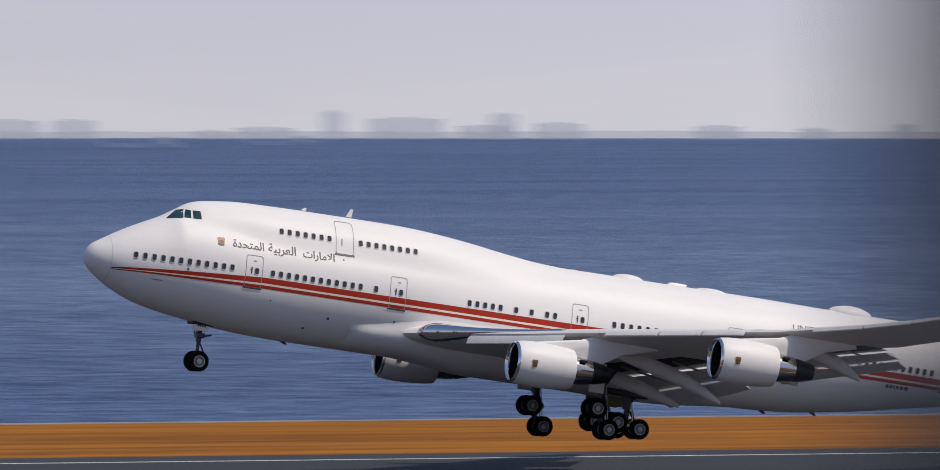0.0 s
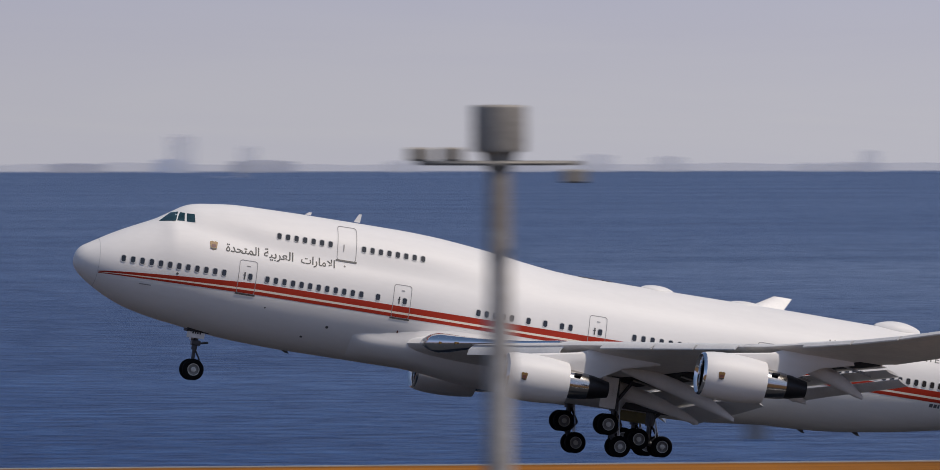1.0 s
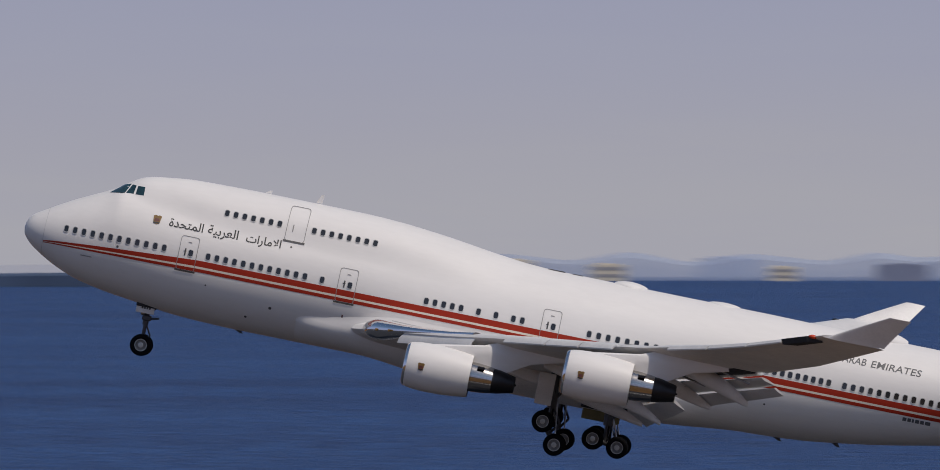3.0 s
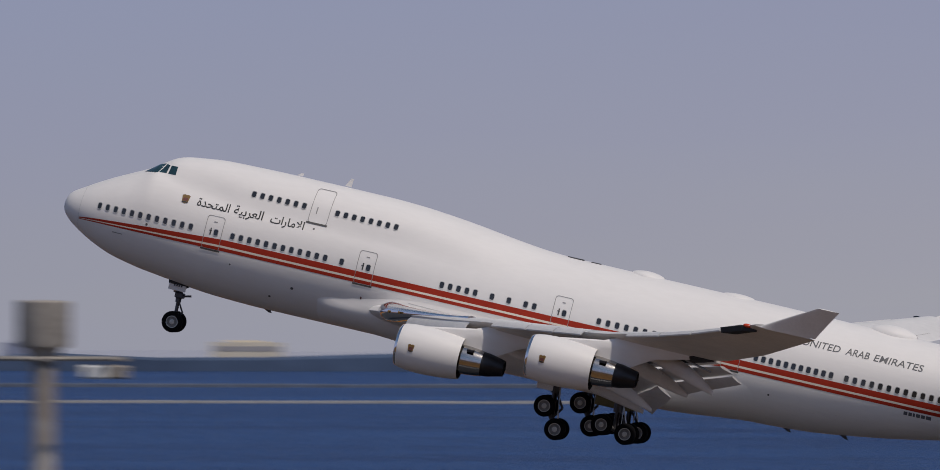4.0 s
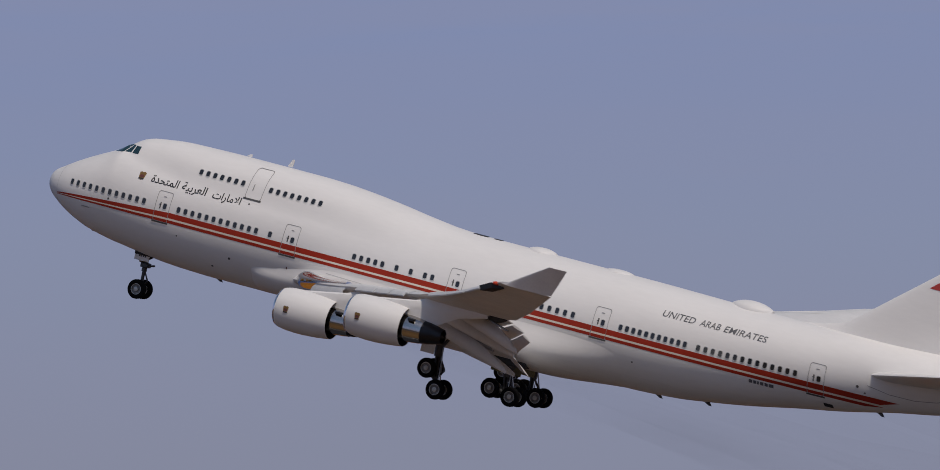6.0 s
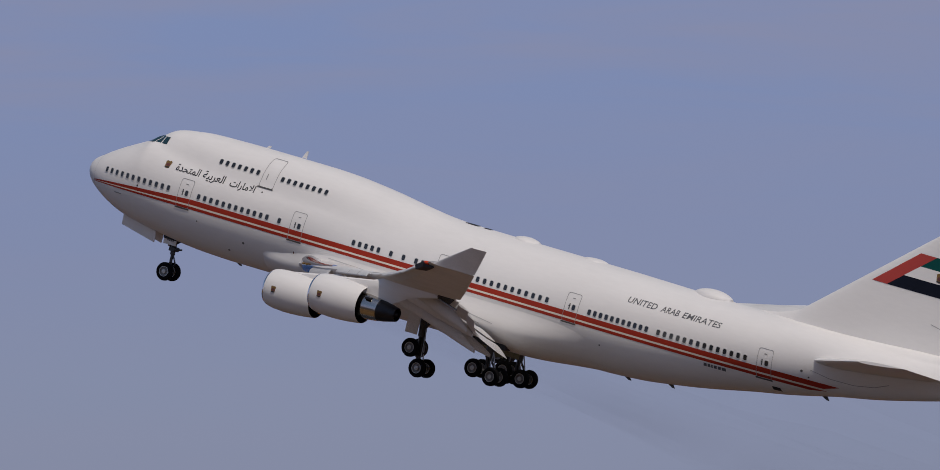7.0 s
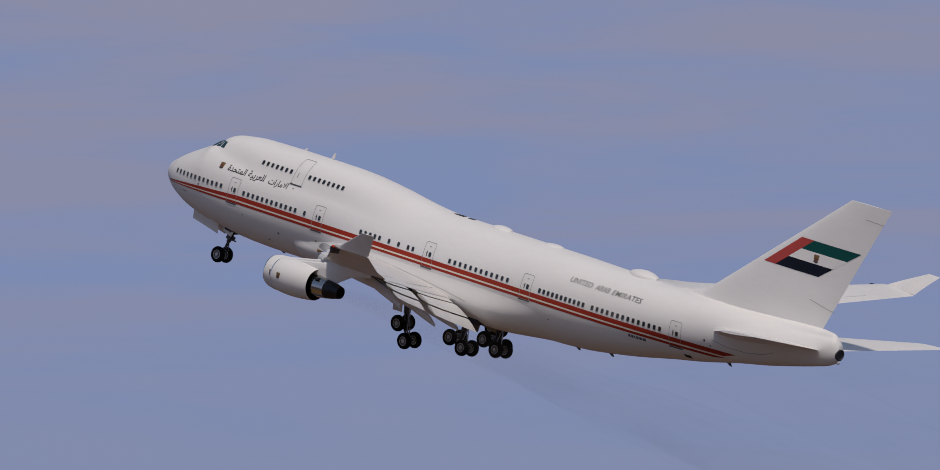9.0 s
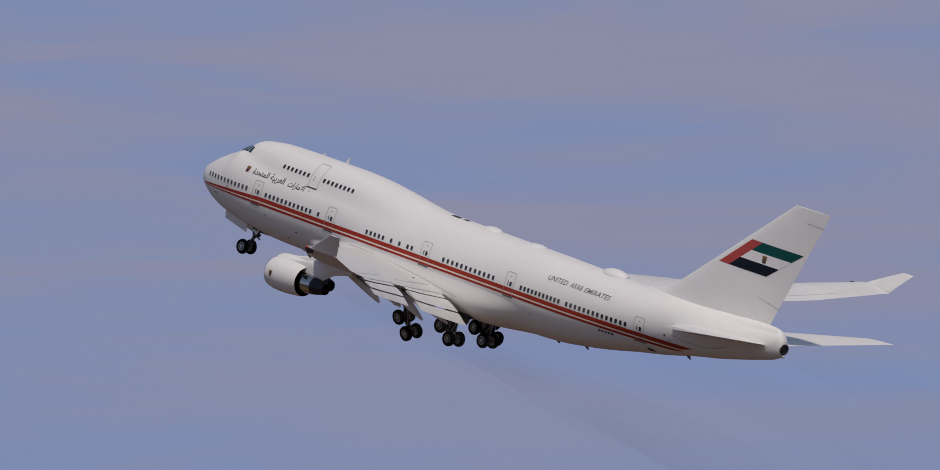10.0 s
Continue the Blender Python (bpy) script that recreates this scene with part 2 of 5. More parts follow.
def sea_material():
    m = bpy.data.materials.new("sea_water")
    m.use_nodes = True
    n, l = m.node_tree.nodes, m.node_tree.links
    b = n["Principled BSDF"]
    b.inputs["Roughness"].default_value = 0.42
    b.inputs["Specular IOR Level"].default_value = 0.14
    co = n.new("ShaderNodeTexCoord")
    waves = []
    for s, stretch in ((0.012, (0.5, 1, 1)), (0.22, (0.8, 1, 1)), (0.8, (1, 1, 1))):
        mp, w = n.new("ShaderNodeMapping"), n.new("ShaderNodeTexNoise")
        mp.inputs["Scale"].default_value = stretch
        w.inputs["Scale"].default_value, w.inputs["Detail"].default_value = s, 4
        l.new(co.outputs["Object"], mp.inputs[0])
        l.new(mp.outputs[0], w.inputs["Vector"])
        waves.append(w)
    mix = n.new("ShaderNodeMix")
    mix.inputs["Factor"].default_value = 0.68
    l.new(waves[0].outputs["Fac"], mix.inputs["A"])
    l.new(waves[1].outputs["Fac"], mix.inputs["B"])
    ramp = n.new("ShaderNodeValToRGB")
    ramp.color_ramp.elements[0].position, ramp.color_ramp.elements[0].color = 0.38, (0.002, 0.021, 0.098, 1)
    ramp.color_ramp.elements[1].position, ramp.color_ramp.elements[1].color = 0.64, (0.026, 0.094, 0.270, 1)
    l.new(mix.outputs["Result"], ramp.inputs[0])
    # paler colour to the east stands in for brighter sky reflected there
    split, pale_side, sky_sheen, water = n.new("ShaderNodeSeparateXYZ"), n.new("ShaderNodeMapRange"), n.new("ShaderNodeValToRGB"), n.new("ShaderNodeMix")
    l.new(co.outputs["Object"], split.inputs[0])
    l.new(split.outputs["X"], pale_side.inputs["Value"])
    pale_side.inputs["From Min"].default_value, pale_side.inputs["From Max"].default_value = 120.0, 420.0
    spread, thinning = n.new("ShaderNodeMapRange"), n.new("ShaderNodeMath")
    spread.inputs["From Min"].default_value, spread.inputs["From Max"].default_value = 900.0, 2200.0
    spread.inputs["To Min"].default_value, spread.inputs["To Max"].default_value = 1.0, 0.5
    l.new(split.outputs["Y"], spread.inputs["Value"])
    thinning.operation = "MULTIPLY"
    l.new(pale_side.outputs[0], thinning.inputs[0])
    l.new(spread.outputs[0], thinning.inputs[1])
    sky_sheen.color_ramp.elements[0].position, sky_sheen.color_ramp.elements[0].color = 0.38, (0.046, 0.092, 0.190, 1)
    sky_sheen.color_ramp.elements[1].position, sky_sheen.color_ramp.elements[1].color = 0.64, (0.235, 0.300, 0.430, 1)
    l.new(mix.outputs["Result"], sky_sheen.inputs[0])
    water.data_type = "RGBA"
    l.new(thinning.outputs[0], water.inputs["Factor"])
    l.new(ramp.outputs[0], water.inputs["A"])
    l.new(sky_sheen.outputs[0], water.inputs["B"])
    l.new(water.outputs["Result"], b.inputs["Base Color"])
    high = n.new("ShaderNodeMath")
    high.operation = "ADD"
    l.new(waves[1].outputs["Fac"], high.inputs[0])
    l.new(waves[2].outputs["Fac"], high.inputs[1])
    bp = n.new("ShaderNodeBump")
    bp.inputs["Strength"].default_value, bp.inputs["Distance"].default_value = 1.0, 2.5
    l.new(high.outputs[0], bp.inputs["Height"])
    l.new(bp.outputs[0], b.inputs["Normal"])
    return m


SEA = sea_material()


# ---------------------------------------------------------------- mesh helpers
def finish(name, bm, mat, parent=None, label="", smooth=False):
    me = bpy.data.meshes.new(name)
    bmesh.ops.recalc_face_normals(bm, faces=bm.faces)
    for f in bm.faces:
        f.smooth = smooth
    bm.to_mesh(me)
    bm.free()
    for m in (mat if isinstance(mat, (list, tuple)) else [mat]):
        me.materials.append(m)
    ob = new(name, me)
    if smooth:
        me.set_sharp_from_angle(angle=radians(38))
    if parent is not None:
        ob.parent = parent
    if label:
        tagged(ob, label)
    return ob


def part(name, bm, mat, parent, label="", smooth=False):
    return finish(name, bm, mat, parent, label, smooth)


def box(bm, x0, x1, y0, y1, z0, z1, bevel=0.0, m=None):
    """A box, its edges bevelled, in the mesh bm."""
    vs = bmesh.ops.create_cube(bm, size=1.0)["verts"]
    for v in vs:
        v.co = Vector(((x0 + x1) / 2 + v.co.x * (x1 - x0), (y0 + y1) / 2 + v.co.y * (y1 - y0), (z0 + z1) / 2 + v.co.z * (z1 - z0)))
        if m is not None:
            v.co = m @ v.co
    if bevel:
        bmesh.ops.bevel(bm, geom=list({e for v in vs for e in v.link_edges}), offset=bevel, segments=1, affect="EDGES")
    return bm


def boxed(*args, **kw):
    return box(bmesh.new(), *args, **kw)


def tube(bm, a, b, r0, r1=None, n=12):
    """A round bar from a to b."""
    a, b = Vector(a), Vector(b)
    r1 = r0 if r1 is None else r1
    q = (b - a).to_track_quat("Z", "Y").to_matrix()
    rings = []
    for c, r in ((a, r0), (b, r1)):
        rings.append([bm.verts.new(c + q @ Vector((r * math.cos(i * math.tau / n), r * math.sin(i * math.tau / n), 0))) for i in range(n)])
    for i in range(n):
        bm.faces.new((rings[0][i], rings[0][(i + 1) % n], rings[1][(i + 1) % n], rings[1][i]))
    bm.faces.new(rings[0])
    bm.faces.new(rings[1])
    return bm


def loft(bm, rings, cap=True, closed=True):
    """Skin rings of equal count."""
    vs = [[bm.verts.new(p) for p in ring] for ring in rings]
    n = len(rings[0])
    for a, b in zip(vs, vs[1:]):
        for i in range(n if closed else n - 1):
            j = (i + 1) % n
            bm.faces.new((a[i], a[j], b[j], b[i]))
    if cap:
        bm.faces.new(vs[0])
        bm.faces.new(vs[-1])
    return bm


def turned(bm, profile, centre, n=48, axis="x"):
    """A surface of revolution about the line through centre along x or y; profile of (along, radius)."""
    rings = []
    for s, r in profile:
        ring = []
        for i in range(n):
            a = i * math.tau / n
            if axis == "x":
                ring.append(Vector(centre) + Vector((s, r * math.cos(a), r * math.sin(a))))
            else:
                ring.append(Vector(centre) + Vector((r * math.cos(a), s, r * math.sin(a))))
        rings.append(ring)
    return loft(bm, rings, cap=False)


def thing(name, label, category, group="", kind=""):
    ob = new(name)
    return tagged(ob, label, category, group, kind)


# ---------------------------------------------------------------- ground and sea
SHORE = 716.0
SEA_Z = -0.3
NEARER = 0.933  # the bay and its waterfront, drawn in with the raised sea level
def sheet(name, x0, x1, y0, y1, z, mat, label, category, nx=1, ny=1):
    bm = bmesh.new()
    vs = [[bm.verts.new((x0 + (x1 - x0) * i / nx, y0 + (y1 - y0) * j / ny, z)) for i in range(nx + 1)] for j in range(ny + 1)]
    for j in range(ny):
        for i in range(nx):
            bm.faces.new((vs[j][i], vs[j][i + 1], vs[j + 1][i + 1], vs[j + 1][i]))
    return tagged(finish(name, bm, mat), label, category, kind="structure")


def ring_sector(name, r, z, y0, mat, label, category):
    """A flat sheet from the line y = y0 out to the circle of radius r."""
    bm = bmesh.new()
    n = 160
    a0 = math.asin(y0 / r)
    arc = [bm.verts.new((r * math.cos(a), r * math.sin(a), z)) for a in [a0 + (math.pi - 2 * a0) * i / n for i in range(n + 1)]]
    base = [bm.verts.new((v.co.x, y0, z)) for v in arc[1:-1]]
    low = [arc[0], *base, arc[-1]]
    for i in range(n):
        f = [low[i], arc[i], arc[i + 1], low[i + 1]]
        bm.faces.new(list(dict.fromkeys(f)))
    return tagged(finish(name, bm, mat), label, category, kind="structure")


sheet("ground", -4800, 4800, -1500, 611, -0.02, DULL_GRASS, "worn dull airfield turf around the paved surfaces", "ground", 40, 8)
sheet("grass_verge", -4800, 4800, 611, SHORE, -0.02, GRASS, "dry orange-brown grass between the runway and the sea", "grass", 40, 4)
sheet("runway", -3000, 3000, 570, 651, 0.0, ASPHALT, "dark grey asphalt runway with white edge lines", "runway", 60, 2)
for y0, y1 in ((576.5, 577.4), (641.2, 642.1)):
    sheet("runway_edge_line", -3000, 3000, y0, y1, 0.006, MARKING, "white painted line along the runway edge", "road marking", 30)
sheet("taxiway", -3000, 3000, 380, 425, 0.0, ASPHALT, "grey asphalt taxiway between strips of dry grass", "taxiway", 60, 2)
sheet("apron", -1500, 1500, -300, 340, 0.0, ASPHALT, "grey airport apron in front of the runway", "apron", 30, 4)
wall = finish("sea_wall", loft(bmesh.new(), [[(x, SHORE, -3.5), (x, SHORE, 0.05), (x, SHORE + 0.8, 0.05), (x, SHORE + 3.0, -3.5)] for x in (-4700, 4700)]), CONCRETE)
tagged(wall, "low grey concrete sea wall along the dry grass", "sea wall", kind="structure")
# the terrace on which the camera stands
tagged(finish("viewing_deck", boxed(-30, 30, -24, 4.2, 0.0, 21.9, 0.05), CONCRETE), "plain grey concrete viewing terrace above the apron", "terrace", kind="structure")
ring_sector("sea", 4990, SEA_Z, SHORE + 0.5, SEA, "deep blue rippled sea reaching to the horizon", "sea")


# ---------------------------------------------------------------- the airliner
# Airframe space: x aft of the nose, y to starboard, z up from the deck; the origin lies 32 m behind the nose.
X_ORIGIN = 32.0
SECTIONS = [  # x, crown, keel, half width, upper lobe's radius
    (0.0, 0.20, 0.05, 0.07, 0.0), (0.05, 0.44, -0.20, 0.30, 0.0), (0.2, 0.76, -0.44, 0.60, 0.0), (0.5, 1.03, -0.74, 0.95, 0.0),
    (0.9, 1.27, -1.02, 1.27, 0.0), (1.7, 1.76, -1.49, 1.75, 0.0), (2.6, 2.26, -1.90, 2.12, 0.2), (3.4, 2.66, -2.18, 2.38, 0.5),
    (4.46, 3.19, -2.42, 2.64, 0.8), (5.3, 3.74, -2.57, 2.80, 1.25), (6.0, 4.16, -2.66, 2.90, 1.65), (6.6, 4.34, -2.74, 2.98, 1.85),
    (7.4, 4.46, -2.84, 3.06, 2.0), (9.0, 4.63, -3.04, 3.16, 2.2), (10.6, 4.67, -3.14, 3.22, 2.4), (13.0, 4.70, -3.2, 3.25, 2.5),
    (16.0, 4.70, -3.2, 3.25, 2.52), (18.5, 4.69, -3.2, 3.25, 2.54), (20.5, 4.62, -3.2, 3.25, 2.56), (22.0, 4.50, -3.2, 3.25, 2.58),
    (23.7, 4.32, -3.2, 3.25, 2.62), (26.6, 3.93, -3.2, 3.25, 2.7), (28.4, 3.74, -3.2, 3.25, 2.8), (30.0, 3.67, -3.2, 3.25, 2.85),
    (36.0, 3.65, -3.2, 3.25, 2.85), (42.0, 3.65, -3.15, 3.25, 2.8), (45.0, 3.62, -3.0, 3.23, 2.7), (48.0, 3.58, -2.62, 3.14, 2.5),
    (50.0, 3.56, -2.3, 3.02, 2.3), (53.5, 3.56, -1.62, 2.75, 2.0), (56.0, 3.62, -1.18, 2.48, 1.7), (59.8, 3.74, -0.36, 2.02, 1.3),
    (62.0, 3.82, 0.04, 1.72, 1.0), (65.0, 3.92, 0.72, 1.24, 0.7), (66.6, 3.94, 1.12, 0.98, 0.5), (67.7, 3.86, 1.42, 0.76, 0.3),
    (68.3, 3.5, 1.70, 0.58, 0.2), (68.6, 3.05, 2.0, 0.36, 0.0)]
SX = np.array([s[0] for s in SECTIONS])


def spline(x, col):
    """Catmull-Rom through the sections."""
    i = int(np.clip(np.searchsorted(SX, x) - 1, 0, len(SX) - 2))
    v = [s[col] for s in SECTIONS]
    x0, x1 = SX[i], SX[i + 1]
    t = (x - x0) / (x1 - x0)
    def slope(k):
        if k == 0:
            return (v[1] - v[0]) / (SX[1] - SX[0])
        if k == len(SX) - 1:
            return (v[-1] - v[-2]) / (SX[-1] - SX[-2])
        a, b = (v[k] - v[k - 1]) / (SX[k] - SX[k - 1]), (v[k + 1] - v[k]) / (SX[k + 1] - SX[k])
        return 0.0 if a * b <= 0 else 2 * a * b / (a + b)
    m0, m1 = slope(i) * (x1 - x0), slope(i + 1) * (x1 - x0)
    return (2 * t**3 - 3 * t**2 + 1) * v[i] + (t**3 - 2 * t**2 + t) * m0 + (-2 * t**3 + 3 * t**2) * v[i + 1] + (t**3 - t**2) * m1


def section(x):
    top, keel, w, ru = (spline(x, c) for c in (1, 2, 3, 4))
    crown = min(top, 3.65)
    return top, keel, w, max(ru, 0.0), crown, (crown + keel) / 2


def radius(sec, a):
    """Distance from the section's centre to the skin at the angle a from starboard."""
    top, keel, w, ru, crown, zc = sec
    b = (crown - keel) / 2
    c, s = math.cos(a), math.sin(a)
    r = 1 / math.sqrt((c / w) ** 2 + (s / b) ** 2)
    if s > 0 and ru > 0.05 and top > crown + 0.005:
        h = top - ru - zc
        q = ru * ru - (h * c) ** 2
        if q > 0:
            r2 = h * s + math.sqrt(q)
            k = min(0.35, 0.6 * (top - crown))
            g = max(k - abs(r - r2), 0.0) / k
            r = max(r, r2) + 0.25 * g * g * k
    return r


def half_width(x, z):
    """The fuselage's half width at the height z."""
    sec = section(x)
    zc = sec[5]
    lo, hi = -math.pi / 2, math.pi / 2
    for _ in range(36):
        a = (lo + hi) / 2
        if zc + radius(sec, a) * math.sin(a) < z:
            lo = a
        else:
            hi = a
    return radius(sec, lo) * math.cos(lo)


def skin(x, z, off=0.0):
    """A point on the port skin, off metres proud of it (airframe space)."""
    e = 0.03
    w = half_width(x, z)
    dx = (half_width(x + e, z) - half_width(x - e, z)) / (2 * e)
    dz = (half_width(x, z + e) - half_width(x, z - e)) / (2 * e)
    nrm = Vector((-dx, -1.0, -dz)).normalized()
    return Vector((x - X_ORIGIN, -w, z)) + nrm * off, nrm


def skin_patch(bm, us, point, off):
    """A grid on the port skin; point(u, v) gives x, z for v in 0..1."""
    rows = [[bm.verts.new(skin(*point(u, v), off)[0]) for v in (0, 0.5, 1)] for u in us]
    for a, b in zip(rows, rows[1:]):
        for i in range(2):
            bm.faces.new((a[i], b[i], b[i + 1], a[i + 1]))
    return bm


def skin_frame(x, z, off):
    """A pose on the port skin: local x aft, local y up, local z out."""
    p, nrm = skin(x, z, off)
    xa = (Vector((1, 0, 0)) - nrm * nrm.x).normalized()
    ya = nrm.cross(xa)
    m = Matrix((xa, ya, nrm)).transposed().to_4x4()
    m.translation = p
    return m


def rounded(w, h, r, n=4):
    pts = []
    for cx, cy, a0 in ((w / 2 - r, h / 2 - r, 0), (-w / 2 + r, h / 2 - r, 90), (-w / 2 + r, -h / 2 + r, 180), (w / 2 - r, -h / 2 + r, 270)):
        for i in range(n + 1):
            a = radians(a0 + 90 * i / n)
            pts.append((cx + r * math.cos(a), cy + r * math.sin(a)))
    return pts


airliner = thing("jumbo_jet", "white four-engined jumbo jet with red stripes climbing with its gear down", "airplane")


def shift(bm):
    bmesh.ops.translate(bm, verts=bm.verts, vec=(-X_ORIGIN, 0, 0))
    return bm


def build_fuselage():
    bm = bmesh.new()
    xs = [0.0, 0.02, 0.05, 0.1, 0.2, 0.35] + [0.5 + 0.25 * i for i in range(273)]
    xs = [x for x in xs if x < 68.6] + [68.6]
    rings = []
    for x in xs:
        sec = section(x)
        rings.append([(x - X_ORIGIN, radius(sec, a) * math.cos(a), sec[5] + radius(sec, a) * math.sin(a)) for a in [i * math.tau / 112 for i in range(112)]])
    return part("fuselage", loft(bm, rings), WHITE, airliner, "glossy white fuselage with a hump over the nose", True)


fuselage = build_fuselage()

# wing to body fairing
def ease(x, x0, x1):
    u = max(0.0, min(1.0, (x - x0) / (x1 - x0)))
    return u * u * (3 - 2 * u)


def fairing_point(x, a, off=0.0):
    """A point on the bulge that grows out of the lower fuselage, at the angle a from starboard."""
    d = -math.degrees(a if a > -math.pi / 2 else -math.pi - a)
    rise = 0.46 * math.sqrt(max(0.0, 1 - (max(0.0, 19.4 - x) / 3.2) ** 2)) + 0.30 * ease(x, 18.5, 25.0)
    top = 34 - 22 * ease(x, 15.5, 22.5)
    low = 0.64 * ease(x, 19.0, 24.5)
    share = ease(d, top, 40) if d < 42 else 1.0 - (1 - low) * ease(d, 46, 88)
    sec = section(x)
    r = radius(sec, a) - 0.03 + rise * (1 - ease(x, 36.0, 43.0)) * share + off
    return Vector((x - X_ORIGIN, r * math.cos(a), sec[5] + r * math.sin(a)))


def build_fairing():
    rings = [[fairing_point(16.2 + 26.8 * i / 89, radians(6 - 192 * j / 48)) for j in range(49)] for i in range(90)]
    fairing = part("wing_root_fairing", loft(bmesh.new(), rings, cap=False, closed=False), WHITE, airliner, "smooth white belly fairing", True)
    for d0, d1, x0, x1 in ((19.0, 33.0, 21.6, 35.0), (23.0, 36.0, 23.0, 34.0)):
        bm = bmesh.new()
        rows = []
        for i in range(31):
            u = i / 30
            a = -math.pi + radians(d0 + (d1 - d0) * u ** 1.7)
            rows.append([bm.verts.new(fairing_point(x0 + (x1 - x0) * u, a + k, 0.012)) for k in (-0.006, 0.006)])
        for p, q in zip(rows, rows[1:]):
            bm.faces.new((p[0], q[0], q[1], p[1]))
        part("panel_seam", bm, FINE_LINE, fairing)
    return fairing


build_fairing()


# wings
WING = [  # y, leading edge x, trailing edge x, height, thickness
    (0.0, 17.2, 33.2, -2.15, 1.7), (3.0, 19.4, 33.8, -1.95, 1.75), (6.0, 22.2, 34.9, -1.55, 1.45), (9.0, 25.0, 36.2, -1.12, 1.2),
    (12.0, 27.7, 37.3, -0.62, 1.0), (16.0, 31.6, 39.6, 0.0, 0.82), (20.8, 36.2, 42.6, 0.76, 0.62), (26.0, 41.2, 46.0, 2.0, 0.42), (31.0, 45.9, 49.3, 3.62, 0.28)]
WY = [w[0] for w in WING]


def wing_at(y):
    return [float(np.interp(y, WY, [w[c] for w in WING])) for c in (1, 2, 3, 4)]


def foil(n=14):
    """Closed unit profile: (chord fraction, upper or lower height in half thicknesses)."""
    up = [(0.5 - 0.5 * math.cos(math.pi * i / n)) for i in range(n + 1)]
    f = lambda u: 2.6 * (0.2969 * math.sqrt(u) - 0.126 * u - 0.3516 * u * u + 0.2843 * u**3 - 0.1036 * u**4) / 0.26
    return [(u, f(u) * 1.05) for u in up] + [(u, -f(u) * 0.85) for u in reversed(up[1:-1])]


FOIL = foil()


def wing_ring(y, side, te_cut=1.0):
    le, te, z, th = wing_at(y)
    c = te - le
    out = []
    for u, t in FOIL:
        u = min(u, te_cut)
        camber = 0.03 * c * (1 - (2 * u - 1) ** 2)
        out.append((le + u * c - X_ORIGIN, side * y, z + 0.9 * t * th / 2 * 0.95 + camber * 0.4 + 0.03 * c * (0.5 - u)))
    return out


